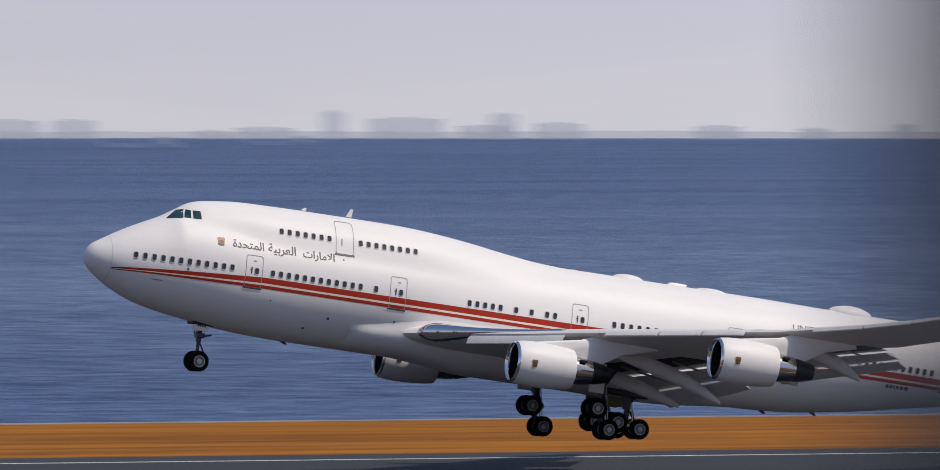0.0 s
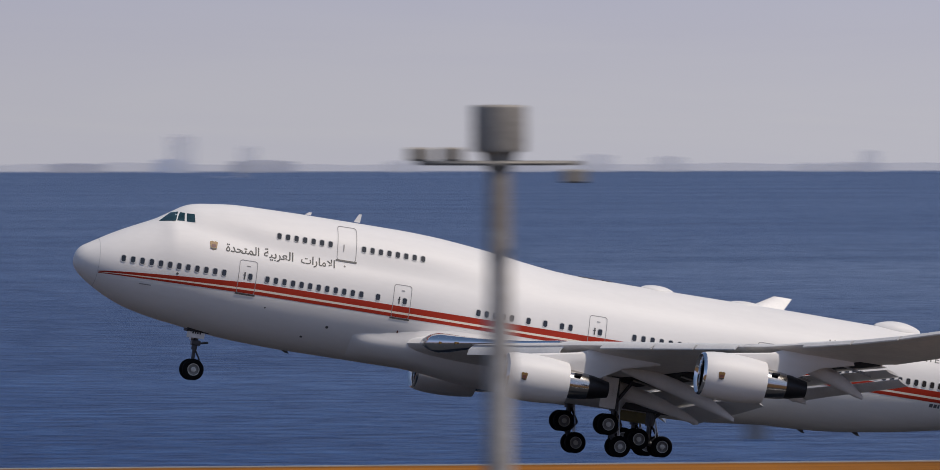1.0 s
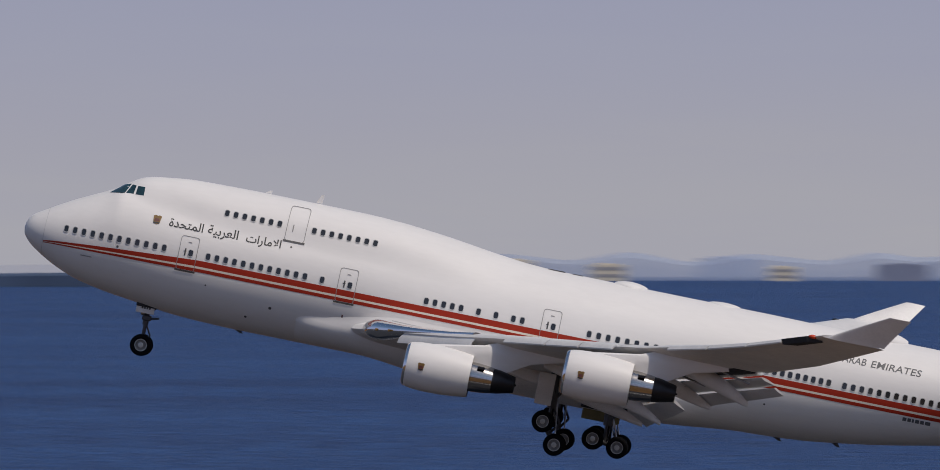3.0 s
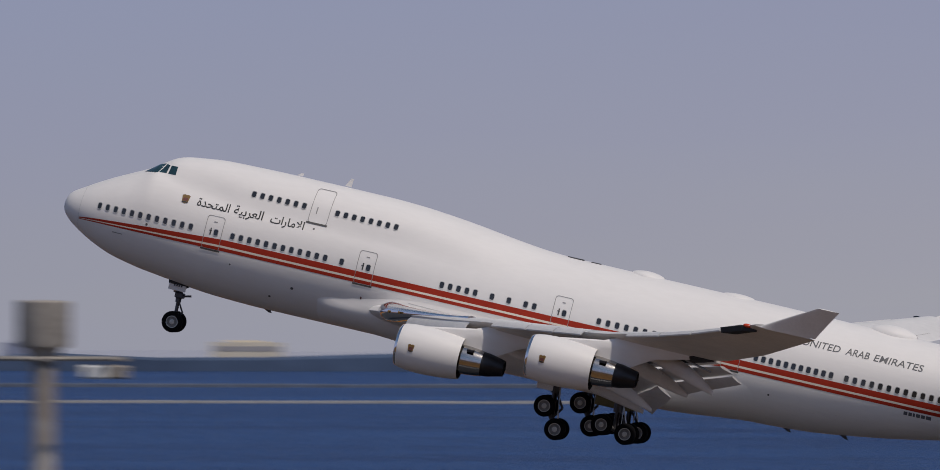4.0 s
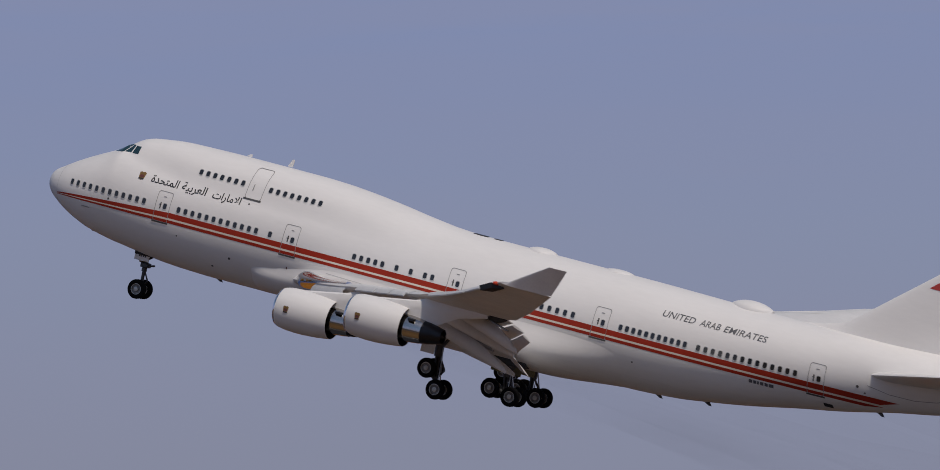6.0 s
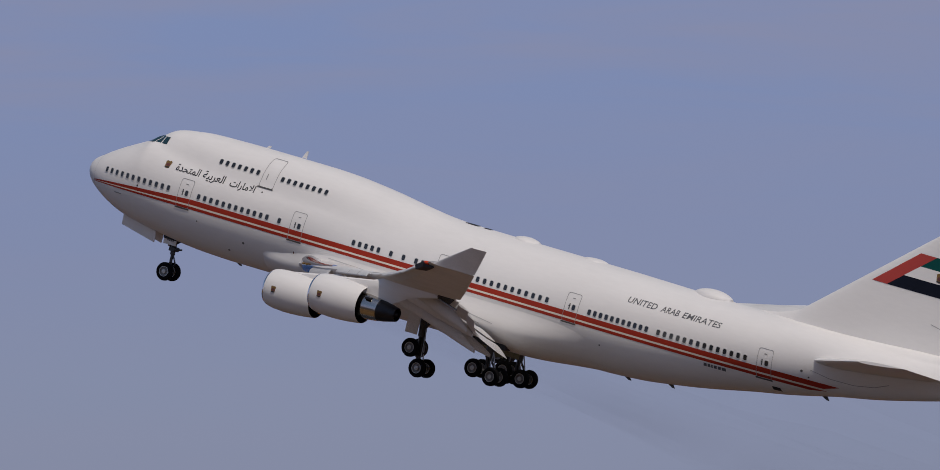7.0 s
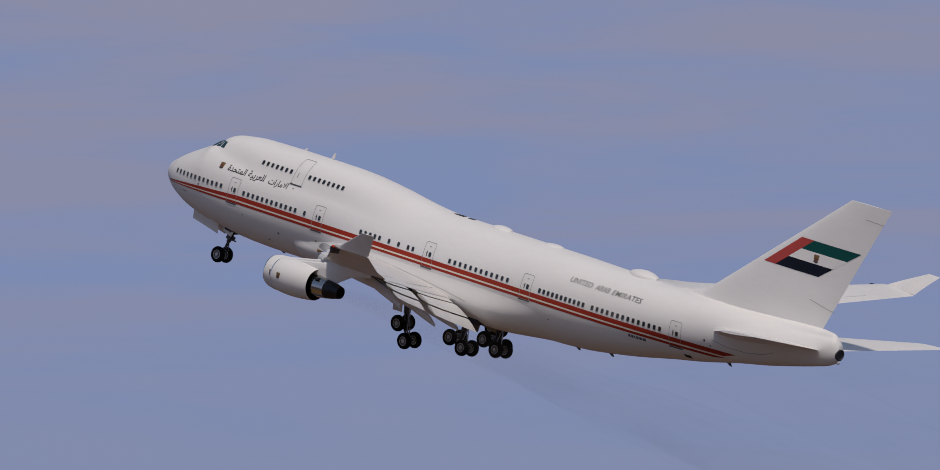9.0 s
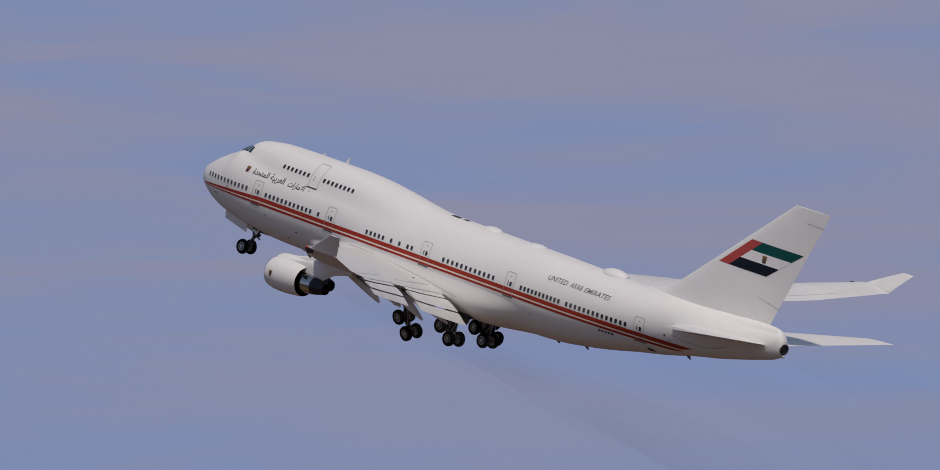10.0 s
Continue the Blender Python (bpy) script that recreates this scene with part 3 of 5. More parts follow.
def build_wing(side):
    ys = [0, 1.5] + [3 + 0.5 * i for i in range(57)]
    rings = [wing_ring(y, side, 0.955 if 3.0 < y < 21.6 and not 10.9 < y < 13.1 else 1.0) for y in ys]
    bm = loft(bmesh.new(), rings)
    bmesh.ops.recalc_face_normals(bm, faces=bm.faces)
    bm.normal_update()
    # downward faces take the copy with bounced light in its colour
    for f in bm.faces:
        f.material_index = 1 if f.normal.z < -0.25 else 0
    wing = part("wing", bm, [WING_GREY, WING_UNDER_BOUNCE], airliner, "pale grey swept wing with drooped flaps", True)
    # polished root and outer leading edges
    def edge(y0, y1, mat, name, lab, reach=4):
        bm = bmesh.new()
        rr = []
        for k in range(9):
            y = y0 + (y1 - y0) * k / 8
            le, te, z, th = wing_at(y)
            ring = wing_ring(y, side)
            n = len(ring)
            idx = list(range(n - reach, n)) + list(range(0, reach + 1))
            pts = [Vector(ring[i % n]) for i in idx]
            c = Vector((le + 0.3 - X_ORIGIN, side * y, z + 0.2))
            rr.append([p + (p - c).normalized() * 0.03 for p in pts])
        bm = loft(bm, rr, cap=False, closed=False)
        return part(name, bm, mat, wing, lab, True)
    # blunt polished inner end of the leading edge, slimmer outboard
    rr = []
    for k in range(22):
        u = k / 21
        y = 3.75 + 6.85 * u
        le, te, z, th = wing_at(y)
        blunt = min(1.0, 0.45 + 7.0 * u)
        rx, rz = (0.20 + 0.60 * (1 - u) ** 2.6) * blunt, (0.14 + 0.56 * (1 - u) ** 2.6) * blunt
        rr.append([(le + 0.34 + rx * math.cos(a) * (1.0 if math.cos(a) < 0 else 2.0), side * y, z + 0.30 + 0.05 * u + rz * math.sin(a)) for a in [j * math.tau / 28 for j in range(28)]])
    part("leading_edge", shift(loft(bmesh.new(), rr)), CHROME, wing, "polished bare metal leading edge", True)
    # inner flap panel, drooped under the polished edge
    rr = []
    for k in range(7):
        y = 6.3 + 4.6 * k / 6
        le, te, z, th = wing_at(y)
        top, low = Vector((le + 0.15, side * y, z + 0.22)), Vector((le - 0.18, side * y, z - 0.42))
        mid = (top + low) / 2 + Vector((-0.10, 0, 0))
        back = Vector((0.07, 0, -0.02))
        rr.append([top, mid, low, low + back, mid + back, top + back])
    part("leading_edge_flap", shift(loft(bmesh.new(), rr)), FLAP_WHITE, wing, "white drooped leading edge flap", True)
    edge(12.9, 19.6, FLAP_WHITE, "leading_edge", "white leading edge panel")
    edge(22.0, 30.6, FLAP_WHITE, "leading_edge", "white leading edge panel")
    # leading edge flaps, hinged forward and down
    for y0, y1 in ((13.0, 15.4), (15.5, 17.4), (17.5, 19.4), (22.6, 24.8), (24.9, 27.0), (27.1, 29.0)):
        rr = []
        for y in (y0, y1):
            le, te, z, th = wing_at(y)
            d = 0.34
            top = Vector((le + 0.12, side * y, z + 0.30 * th))
            low = Vector((le - d * 0.75, side * y, z - d * 0.55 + 0.1 * th))
            nn = Vector((-0.55, 0, 0.83)) * 0.05
            rr.append([top + nn, (top + low) / 2 + nn * 2.4, low + nn, low - nn * 0.6, (top + low) / 2 + nn * 0.8, top - nn * 0.6])
        part("leading_edge_flap", shift(loft(bmesh.new(), rr)), FLAP_WHITE, wing, "white drooped leading edge flap", True)
    # trailing edge flaps in three slotted segments
    SLOTTED = (("fore_flap", 0.060, 10, 0.10), ("flap", 0.125, 18, 0.085), ("aft_flap", 0.095, 30, 0.085))
    for y0, y1, k in ((3.4, 10.8, 1.08), (13.2, 21.4, 1.15)):
        starts = {}
        for name, chord, ang, thick in SLOTTED:
            rr = []
            for y in (y0, y0 + (y1 - y0) / 3, y0 + (y1 - y0) * 2 / 3, y1):
                le, te, z, th = wing_at(y)
                c = te - le
                if name == "fore_flap":
                    starts[y] = Vector((le + 0.935 * c, side * y, z - 0.0135 * c - 0.04))
                L, a = chord * c * k, radians(ang)
                ring = []
                for q, t in FOIL[::2]:
                    dx, dz = q * L, t * thick * L
                    ring.append(starts[y] + Vector((dx * math.cos(a) + dz * math.sin(a), 0, -dx * math.sin(a) + dz * math.cos(a))))
                rr.append(ring)
                starts[y] = starts[y] + Vector((0.93 * L * math.cos(a), 0, -L * math.sin(a) - 0.12))
            part(name, shift(loft(bmesh.new(), rr)), FLAP_WHITE, wing, "white trailing edge flap, lowered", True)
        # near-black slab paints the open cove's shade and blocks light through the slots
        rr = []
        for i in range(9):
            y = y0 + (y1 - y0) * i / 8
            le, te, z, th = wing_at(y)
            c = te - le
            rr.append([(le + 0.74 * c, side * y, z - 0.16 * th - 0.07), (le + 0.935 * c, side * y, z - 0.02 * c - 0.04), (le + 0.94 * c, side * y, z - 0.018 * c + 0.04), (le + 0.74 * c, side * y, z + 0.02)])
        part("flap_cove_shade", shift(loft(bmesh.new(), rr)), DARK, wing, "dark slab painted for the shade in the flap cove, with actuators")
        for i in range(4):
            y = y0 + (y1 - y0) * (0.14 + 0.24 * i)
            le, te, z, th = wing_at(y)
            c = te - le
            part("flap_actuator", shift(tube(bmesh.new(), (le + 0.78 * c, side * y, z - 0.2 * th - 0.10), (le + 1.02 * c, side * (y + 0.25), z - 0.05 * c - 0.25), 0.06)), STEEL, wing, "", True)
    # flap track fairings
    for y, tx, tz in ((5.3, 36.6, -3.75), (9.2, 37.7, -3.35), (14.5, 40.4, -1.82), (18.9, 42.5, -1.15)):
        le, te, z, th = wing_at(y)
        c0 = Vector((le + 0.50 * (te - le), side * y, z - 0.42 * th))
        rr = []
        for k in range(13):
            u = k / 12
            r = 0.30 * max(0.06, math.sin(math.pi * (0.04 + 0.93 * u)) ** 0.6)
            cx = c0.x + u * (tx - c0.x)
            cz = c0.z + (tz - c0.z) * (0.35 * u + 0.65 * u * u) + 0.12 * (1 - u)
            rr.append([(cx, c0.y + r * math.cos(a), cz + (1.9 if math.sin(a) > 0 else 1.3) * r * math.sin(a)) for a in [j * math.tau / 14 for j in range(14)]])
        part("flap_track_fairing", shift(loft(bmesh.new(), rr)), FAIRING, wing, "pointed grey flap track fairing", True)
    # winglet
    rr = []
    for u in (0, 0.06, 0.15, 0.35, 0.6, 0.85, 1.0):
        le, te = 46.2 + 3.1 * u + 0.0 * u, 49.3 + 1.15 * u
        y, z = 31.0 + 1.15 * u ** 1.1, 3.63 + 1.72 * u ** 0.95
        th = 0.26 * (1 - 0.75 * u)
        rr.append([(le + q * (te - le), side * (y - t * th / 2 * 0.8), z + t * th * 0.25) for q, t in FOIL])
    part("winglet", shift(loft(bmesh.new(), rr)), FAIRING, wing, "pale grey upturned winglet", True)
    le, te, z, th = wing_at(30.4)
    bm = bmesh.new()
    bmesh.ops.create_uvsphere(bm, u_segments=12, v_segments=8, radius=0.16, matrix=Matrix.Translation((le + 0.12 - X_ORIGIN, side * 30.5, z + 0.08)) @ Matrix.Diagonal((1.6, 1, 0.7, 1)))
    part("navigation_light", bm, LAMP_RED if side < 0 else GLASS, wing, "red navigation light in the wing tip" if side < 0 else "dark navigation light", True)
    if side < 0:
        # near-black wedge stands in for the shaded flap cavity at the wing tip
        rr = []
        for y in (29.1, 29.8, 30.5):
            tip_le, tip_te, tip_z, tip_th = wing_at(y)
            rr.append([(tip_le - 0.34, side * y, tip_z + 0.02), (tip_le + 0.45, side * y, tip_z + 0.13), (tip_le + 0.6, side * y, tip_z - 0.16), (tip_le - 0.22, side * y, tip_z - 0.26)])
        part("edge_cavity_shade", shift(loft(bmesh.new(), rr)), DARK, wing, "dark wedge painted for the shaded cavity in the leading edge")
    # spoiler and aileron seams on the upper side
    for y0, y1, u in ((3.6, 10.8, 0.84), (13.2, 21.2, 0.80), (22.5, 28.5, 0.78)):
        bm = bmesh.new()
        rows = []
        for k in range(9):
            y = y0 + (y1 - y0) * k / 8
            le, te, z, th = wing_at(y)
            c = te - le
            f = lambda q: z + 0.9 * 1.05 * 10 * (0.2969 * math.sqrt(q) - 0.126 * q - 0.3516 * q * q + 0.2843 * q**3 - 0.1036 * q**4) * th / 2 * 0.95 + 0.012 * c * (1 - (2 * q - 1) ** 2) + 0.03 * c * (0.5 - q) + 0.012
            rows.append([bm.verts.new((le + q * c - X_ORIGIN, side * y, f(q))) for q in (u, u + 0.006)])
        for a, b in zip(rows, rows[1:]):
            bm.faces.new((a[0], b[0], b[1], a[1]))
        part("spoiler_seam", bm, LINE, wing)
    return wing


wings = {s: build_wing(s) for s in (-1, 1)}


def build_engine(x, y, z):
    """An engine whose inlet lip stands at x, hung under the wing by its pylon."""
    side = 1 if y > 0 else -1
    eng = new("engine")
    eng.parent = airliner
    eng.location = (x - X_ORIGIN, y, z)
    tagged(eng, "turbofan engine with a white cowl and polished core")
    o = (0, 0, 0)
    outer = [(0.10, 1.19), (0.3, 1.255), (0.7, 1.315), (1.3, 1.35), (2.0, 1.345), (2.7, 1.30), (3.3, 1.235), (3.72, 1.17), (3.72, 1.15)]
    part("cowl", turned(bmesh.new(), outer, o, 64), WHITE, eng, "white fan cowl", True)
    part("inlet_lip", turned(bmesh.new(), [(0.45, 1.02), (0.2, 1.03), (0.05, 1.07), (0.0, 1.11), (0.02, 1.15), (0.1, 1.192), (0.16, 1.212)], o, 64), CHROME, eng, "polished metal inlet lip", True)
    part("inlet_duct", turned(bmesh.new(), [(0.45, 1.02), (0.9, 1.04), (1.3, 1.05), (1.3, 0.02)], o, 48), HOT, eng, "dark inlet duct", True)
    for i in range(22):
        a = i * math.tau / 22
        bm = bmesh.new()
        pts = [Matrix.Rotation(a, 3, "X") @ Vector(p) for p in ((1.02, -0.04, 0.3), (1.2, 0.07, 0.3), (1.24, 0.16, 1.02), (1.06, -0.12, 1.02))]
        f = bm.faces.new([bm.verts.new(p) for p in pts])
        bmesh.ops.solidify(bm, geom=[f], thickness=0.015)
        part("fan_blade", bm, STEEL, eng)
    part("spinner", turned(bmesh.new(), [(0.62, 0.01), (0.72, 0.12), (0.95, 0.26), (1.15, 0.32)], o, 24), HOT, eng, "grey spinner", True)
    # shade inside the nozzle is painted on as near-black liner and duct face
    part("nozzle_liner_shade", turned(bmesh.new(), [(3.715, 1.152), (3.6, 1.12), (3.0, 1.08)], o, 48), DARK, eng, "liner of the fan nozzle, coloured dark for its inner shade", True)
    part("fan_duct", turned(bmesh.new(), [(3.0, 1.08), (2.95, 0.8)], o, 48), DARK, eng, "fan outlet, coloured dark for the shade inside", True)
    part("core_cowl", turned(bmesh.new(), [(2.95, 0.80), (3.5, 0.84), (4.1, 0.82), (4.6, 0.77), (4.95, 0.72), (4.95, 0.69)], o, 48), CORE, eng, "polished metal core cowl", True)
    part("exhaust_nozzle", turned(bmesh.new(), [(4.9, 0.70), (5.3, 0.66), (5.9, 0.52), (6.2, 0.45), (6.2, 0.41), (5.6, 0.42)], o, 40), HOT, eng, "blackened exhaust nozzle", True)
    part("exhaust_plug", turned(bmesh.new(), [(5.5, 0.3), (5.95, 0.24), (6.3, 0.03)], o, 24), HOT, eng, "dark exhaust cone", True)
    part("bypass_vent", boxed(4.05, 4.45, side * 0.62 - 0.2, side * 0.62 + 0.2, 0.50, 0.66, 0.03), HOT, eng, "dark vent on the core cowl")
    for s in (-1, 1):
        m = Matrix.Translation((1.0, s * 1.338, 0.02)) @ Matrix.Rotation(radians(90) * (1 if s < 0 else -1), 4, "X")
        crest(eng, m, 0.44)
    # pylon up to the wing
    le, te, wz, th = wing_at(abs(y))
    wx, wz = le - x, wz - z
    rr = []
    for u, (x0, x1, zz, hw) in enumerate(((0.75, 5.6, 1.1, 0.14), (1.1, 6.9, 1.30, 0.2), (wx - 0.2, wx + 4.7, wz - 0.30, 0.2), (wx + 0.45, wx + 4.6, wz - 0.05, 0.14))):
        rr.append([(x0, 0, zz), (x0 + 0.5, hw * 0.8, zz), ((x0 + x1) / 2, hw, zz - 0.02), (x1 - 0.8, hw * 0.7, zz - (0.12 if u == 0 else 0)), (x1, 0, zz),
                   (x1 - 0.8, -hw * 0.7, zz - (0.12 if u == 0 else 0)), ((x0 + x1) / 2, -hw, zz - 0.02), (x0 + 0.5, -hw * 0.8, zz)])
    rr[0] = [(px, py, 0.85 if px < 3.8 else 0.55) for px, py, pz in rr[0]]
    part("pylon", loft(bmesh.new(), rr), WHITE, eng, "white engine pylon", True)
    part("cowl_strake", loft(bmesh.new(), [[(1.2, side * -0.9 * k, 0.93 + (k - 1) * 0.9), (2.4, side * -0.9 * k, 0.93 + (k - 1) * 0.9), (2.3, side * -0.9 * k - 0.02, 0.93 + (k - 1) * 0.9)] for k in (1.0, 1.3)]), WHITE, eng)
    return eng


def crest(parent, m, size):
    """A small gold and red badge on a surface: wings, shield and scroll as plain shapes."""
    bm = bmesh.new()
    s = size
    pts = [(-0.42, 0.40), (-0.18, 0.50), (0.0, 0.42), (0.18, 0.50), (0.42, 0.40), (0.36, -0.05), (0.30, -0.42), (0.0, -0.52), (-0.30, -0.42), (-0.36, -0.05)]
    loft(bm, [[m @ Vector((px * s, py * s, h)) for px, py in pts] for h in (0.0, 0.012)])
    b = part("crest", bm, GOLD, parent, "small gold and dark red state badge")
    loft_pts = [(-0.22, 0.12), (0.22, 0.12), (0.26, -0.16), (0.0, -0.26), (-0.26, -0.16)]
    part("shield", loft(bmesh.new(), [[m @ Vector((px * s, py * s, h)) for px, py in loft_pts] for h in (0.004, 0.02)]), CREST_RED, b, "dark red shield")
    part("scroll", loft(bmesh.new(), [[m @ Vector((px * s, py * s, h)) for px, py in ((-0.34, -0.30), (0.34, -0.30), (0.30, -0.44), (-0.30, -0.44))] for h in (0.004, 0.02)]), INK, b, "dark scroll")
    return b


ENGINES = [(23.25, 11.9, -2.78), (32.35, 21.1, -1.22)]
for ex, ey, ez in ENGINES:
    for s in (-1, 1):
        build_engine(ex, s * ey, ez)


# tail
def slab(outline_low, outline_high, steps, mat, name, label):
    """A tapered surface between two chords, each (leading point, trailing point, half thickness)."""
    rr = []
    (a0, a1, ta), (b0, b1, tb) = outline_low, outline_high
    across = (Vector(b0) - Vector(a0)).cross(Vector(a1) - Vector(a0)).normalized()
    for k in range(steps + 1):
        u = k / steps
        p0, p1, th = Vector(a0).lerp(Vector(b0), u), Vector(a1).lerp(Vector(b1), u), ta + (tb - ta) * u
        rr.append([p0.lerp(p1, q) + across * t * th for q, t in FOIL])
    return part(name, shift(loft(bmesh.new(), rr)), mat, airliner, label, True)


fin = slab(((54.0, 0, 3.3), (66.3, 0, 3.3), 0.62), ((66.7, 0, 13.62), (70.58, 0, 13.68), 0.17), 10, WHITE, "fin", "white swept tail fin with a painted flag")
# fillet ahead of the fin
rr = []
for x, z in ((51.2, 3.45), (52.6, 3.60), (53.7, 3.78), (54.7, 4.08), (55.4, 4.42), (56.0, 4.78)):
    k = max(0.03, (x - 51.2) / 6.0)
    rr.append([(x, 0.5 * k, 3.2), (x, 0.34 * k, 3.2 + (z - 3.2) * 0.7), (x, 0, z), (x, -0.34 * k, 3.2 + (z - 3.2) * 0.7), (x, -0.5 * k, 3.2)])
part("dorsal_fillet", shift(loft(bmesh.new(), rr)), WHITE, airliner, "white fillet ahead of the fin", True)
for s in (-1, 1):
    slab(((57.15, s * 0.9, 1.40), (67.4, s * 0.9, 2.48), 0.38), ((66.3, s * 11.05, 3.24), (69.65, s * 11.05, 3.58), 0.10), 8, WHITE, "tailplane", "white swept tailplane")


def fin_y(x, z, off=0.014):
    """Port side of the fin."""
    u = (z - 3.3) / (13.65 - 3.3)
    x0, x1 = 54.0 + (66.7 - 54.0) * u, 66.3 + (70.58 - 66.3) * u
    th = 0.62 + (0.17 - 0.62) * u
    q = min(max((x - x0) / (x1 - x0), 0.0), 1.0)
    f = 10 * (0.2969 * math.sqrt(q) - 0.126 * q - 0.3516 * q * q + 0.2843 * q**3 - 0.1036 * q**4) * 0.85
    return -(f * th + off)


def fin_patch(name, corners, mat, label, off=0.016, parent=None):
    """A painted field on the fin from four corners (x, z)."""
    a, b, c, d = (Vector((*p, 0)) for p in corners)
    bm = bmesh.new()
    n = 12
    g = []
    for i in range(n + 1):
        row = []
        for j in range(n + 1):
            p = a.lerp(b, i / n).lerp(d.lerp(c, i / n), j / n)
            row.append(bm.verts.new((p.x - X_ORIGIN, fin_y(p.x, p.y, off), p.y)))
        g.append(row)
    for i in range(n):
        for j in range(n):
            bm.faces.new((g[i][j], g[i + 1][j], g[i + 1][j + 1], g[i][j + 1]))
    return part(name, bm, mat, parent or fin, label)


# flag: a slanted field, hoist band along the leading edge
def fl(u, v):
    """Flag coordinates: u along, v up from the lower edge."""
    return (60.0 + 5.3 * u + 3.0 * v + 0.35 * u * v, 7.5 + 2.48 * v)


fin_patch("flag_red", (fl(0, 0), fl(0.22, 0), fl(0.22, 1), fl(0, 1)), FLAG_RED, "red band of the flag")
fin_patch("flag_black", (fl(0.22, 0), fl(1, 0), fl(1, 0.34), fl(0.22, 0.34)), BLACK, "black band of the flag")
fin_patch("flag_white", (fl(0.22, 0.34), fl(1, 0.34), fl(1, 0.67), fl(0.22, 0.67)), WHITE, "white band of the flag")
fin_patch("flag_green", (fl(0.22, 0.67), fl(1, 0.67), fl(1, 1), fl(0.22, 1)), GREEN, "dark green band of the flag")
fx, fz = fl(0.6, 0.5)
m = Matrix.Translation((fx - X_ORIGIN, fin_y(fx, fz, 0.02), fz)) @ Matrix.Rotation(radians(90), 4, "X")
crest(fin, m, 0.62)


def seam(points, fn, w, mat, name, parent, off=0.014):
    """A thin painted or open seam along points (x, z) on the surface fn."""
    bm = bmesh.new()
    rows = []
    for i, (x, z) in enumerate(points):
        x2, z2 = points[min(i + 1, len(points) - 1)]
        x1, z1 = points[max(i - 1, 0)]
        d = Vector((x2 - x1, z2 - z1)).normalized() * w / 2
        rows.append([bm.verts.new(fn(x - d.y, z + d.x, off)), bm.verts.new(fn(x + d.y, z - d.x, off))])
    for a, b in zip(rows, rows[1:]):
        bm.faces.new((a[0], b[0], b[1], a[1]))
    return part(name, bm, mat, parent)


on_fin = lambda x, z, off: Vector((x - X_ORIGIN, fin_y(x, z, off), z))
seam([(64.9, 5.75), (66.6, 5.4), (67.3, 5.3)], on_fin, 0.03, LINE, "rudder_gap", fin)
seam([(68.4, 12.55), (70.1, 12.5)], on_fin, 0.03, LINE, "rudder_gap", fin)
# shallow plug, coloured near-black for the shade of an open pipe
part("tail_exhaust", shift(turned(bmesh.new(), [(0.0, 0.42), (0.18, 0.43), (0.20, 0.36), (0.14, 0.32), (0.13, 0.01)], (68.5, 0, 2.45), 28)), DARK, airliner, "round exhaust in the tail cone, its inner shade painted dark", True)
bm = bmesh.new()
bmesh.ops.create_uvsphere(bm, u_segments=12, v_segments=8, radius=0.13, matrix=Matrix.Translation((68.62 - X_ORIGIN, 0, 1.88)))
part("tail_light", bm, SHIP_WHITE, airliner, "small white tail light", True)


# paint on the port side
def stripe_edge(x, which):
    """Heights of the four edges of the two red bands along the fuselage."""
    k = min(1.0, max(0.0, (x - 1.3) / 9.0)) ** 0.75
    full = (0.29, -0.05, -0.17, -0.36)[which]
    tip = (-0.36, -0.42, -0.44, -0.48)[which]
    return tip + (full - tip) * k


for lo, hi, name, mat, x1, lab in ((1, 0, "upper_stripe", RED, 59.6, "broad red stripe"), (2, 1, "cream_line", CREAM, 59.0, "thin cream line between the stripes"), (3, 2, "lower_stripe", RED, 58.6, "narrow red stripe")):
    xs = [1.3 + (x1 - 1.3) * i / 170 for i in range(171)]
    part(name, skin_patch(bmesh.new(), xs, lambda u, v: (u + (1.2 * (v - 0.5) * ((u - 1.3) / (x1 - 1.3)) ** 30), stripe_edge(u, lo) + (stripe_edge(u, hi) - stripe_edge(u, lo)) * v), 0.012), mat, airliner, lab)

frame_bm = bmesh.new()
outer, inner = rounded(0.31, 0.43, 0.11), rounded(0.245, 0.355, 0.09)
loft(frame_bm, [[(x, y, -0.01) for x, y in outer], [(x, y, 0.012) for x, y in outer], [(x, y, 0.014) for x, y in inner], [(x, y, 0.0) for x, y in inner]], cap=False)
window_mesh = bpy.data.meshes.new("window")
frame_bm.to_mesh(window_mesh)
window_mesh.materials.append(FINE_LINE)
pane_bm = bmesh.new()
loft(pane_bm, [[(x, y, -0.004) for x, y in inner], [(x, y, 0.009) for x, y in inner]])
pane_mesh = bpy.data.meshes.new("pane")
bmesh.ops.recalc_face_normals(pane_bm, faces=pane_bm.faces)
pane_bm.to_mesh(pane_mesh)
pane_mesh.materials.append(GLASS)


def window(x, z):
    w = new("window", window_mesh)
    w.parent = airliner
    w.matrix_local = skin_frame(x, z, 0.008)
    p = new("pane", pane_mesh)
    p.parent = w
    return w


def run(x0, x1, n):
    return [x0 + (x1 - x0) * i / (n - 1) for i in range(n)]


MAIN = run(2.52, 8.22, 12) + run(10.75, 16.31, 12) + [17.30] + run(23.28, 25.27, 5) + [26.27, 27.27] + [28.27, 28.78] + run(32.61, 38.6, 12) + run(41.9, 46.31, 11) + run(47.21, 53.63, 14)
for x in MAIN:
    window(x, 0.60 if x > 9 else 0.52 + 0.01 * x)
for x in run(11.26, 14.28, 7) + run(16.27, 19.78, 8):
    window(x, 3.19)


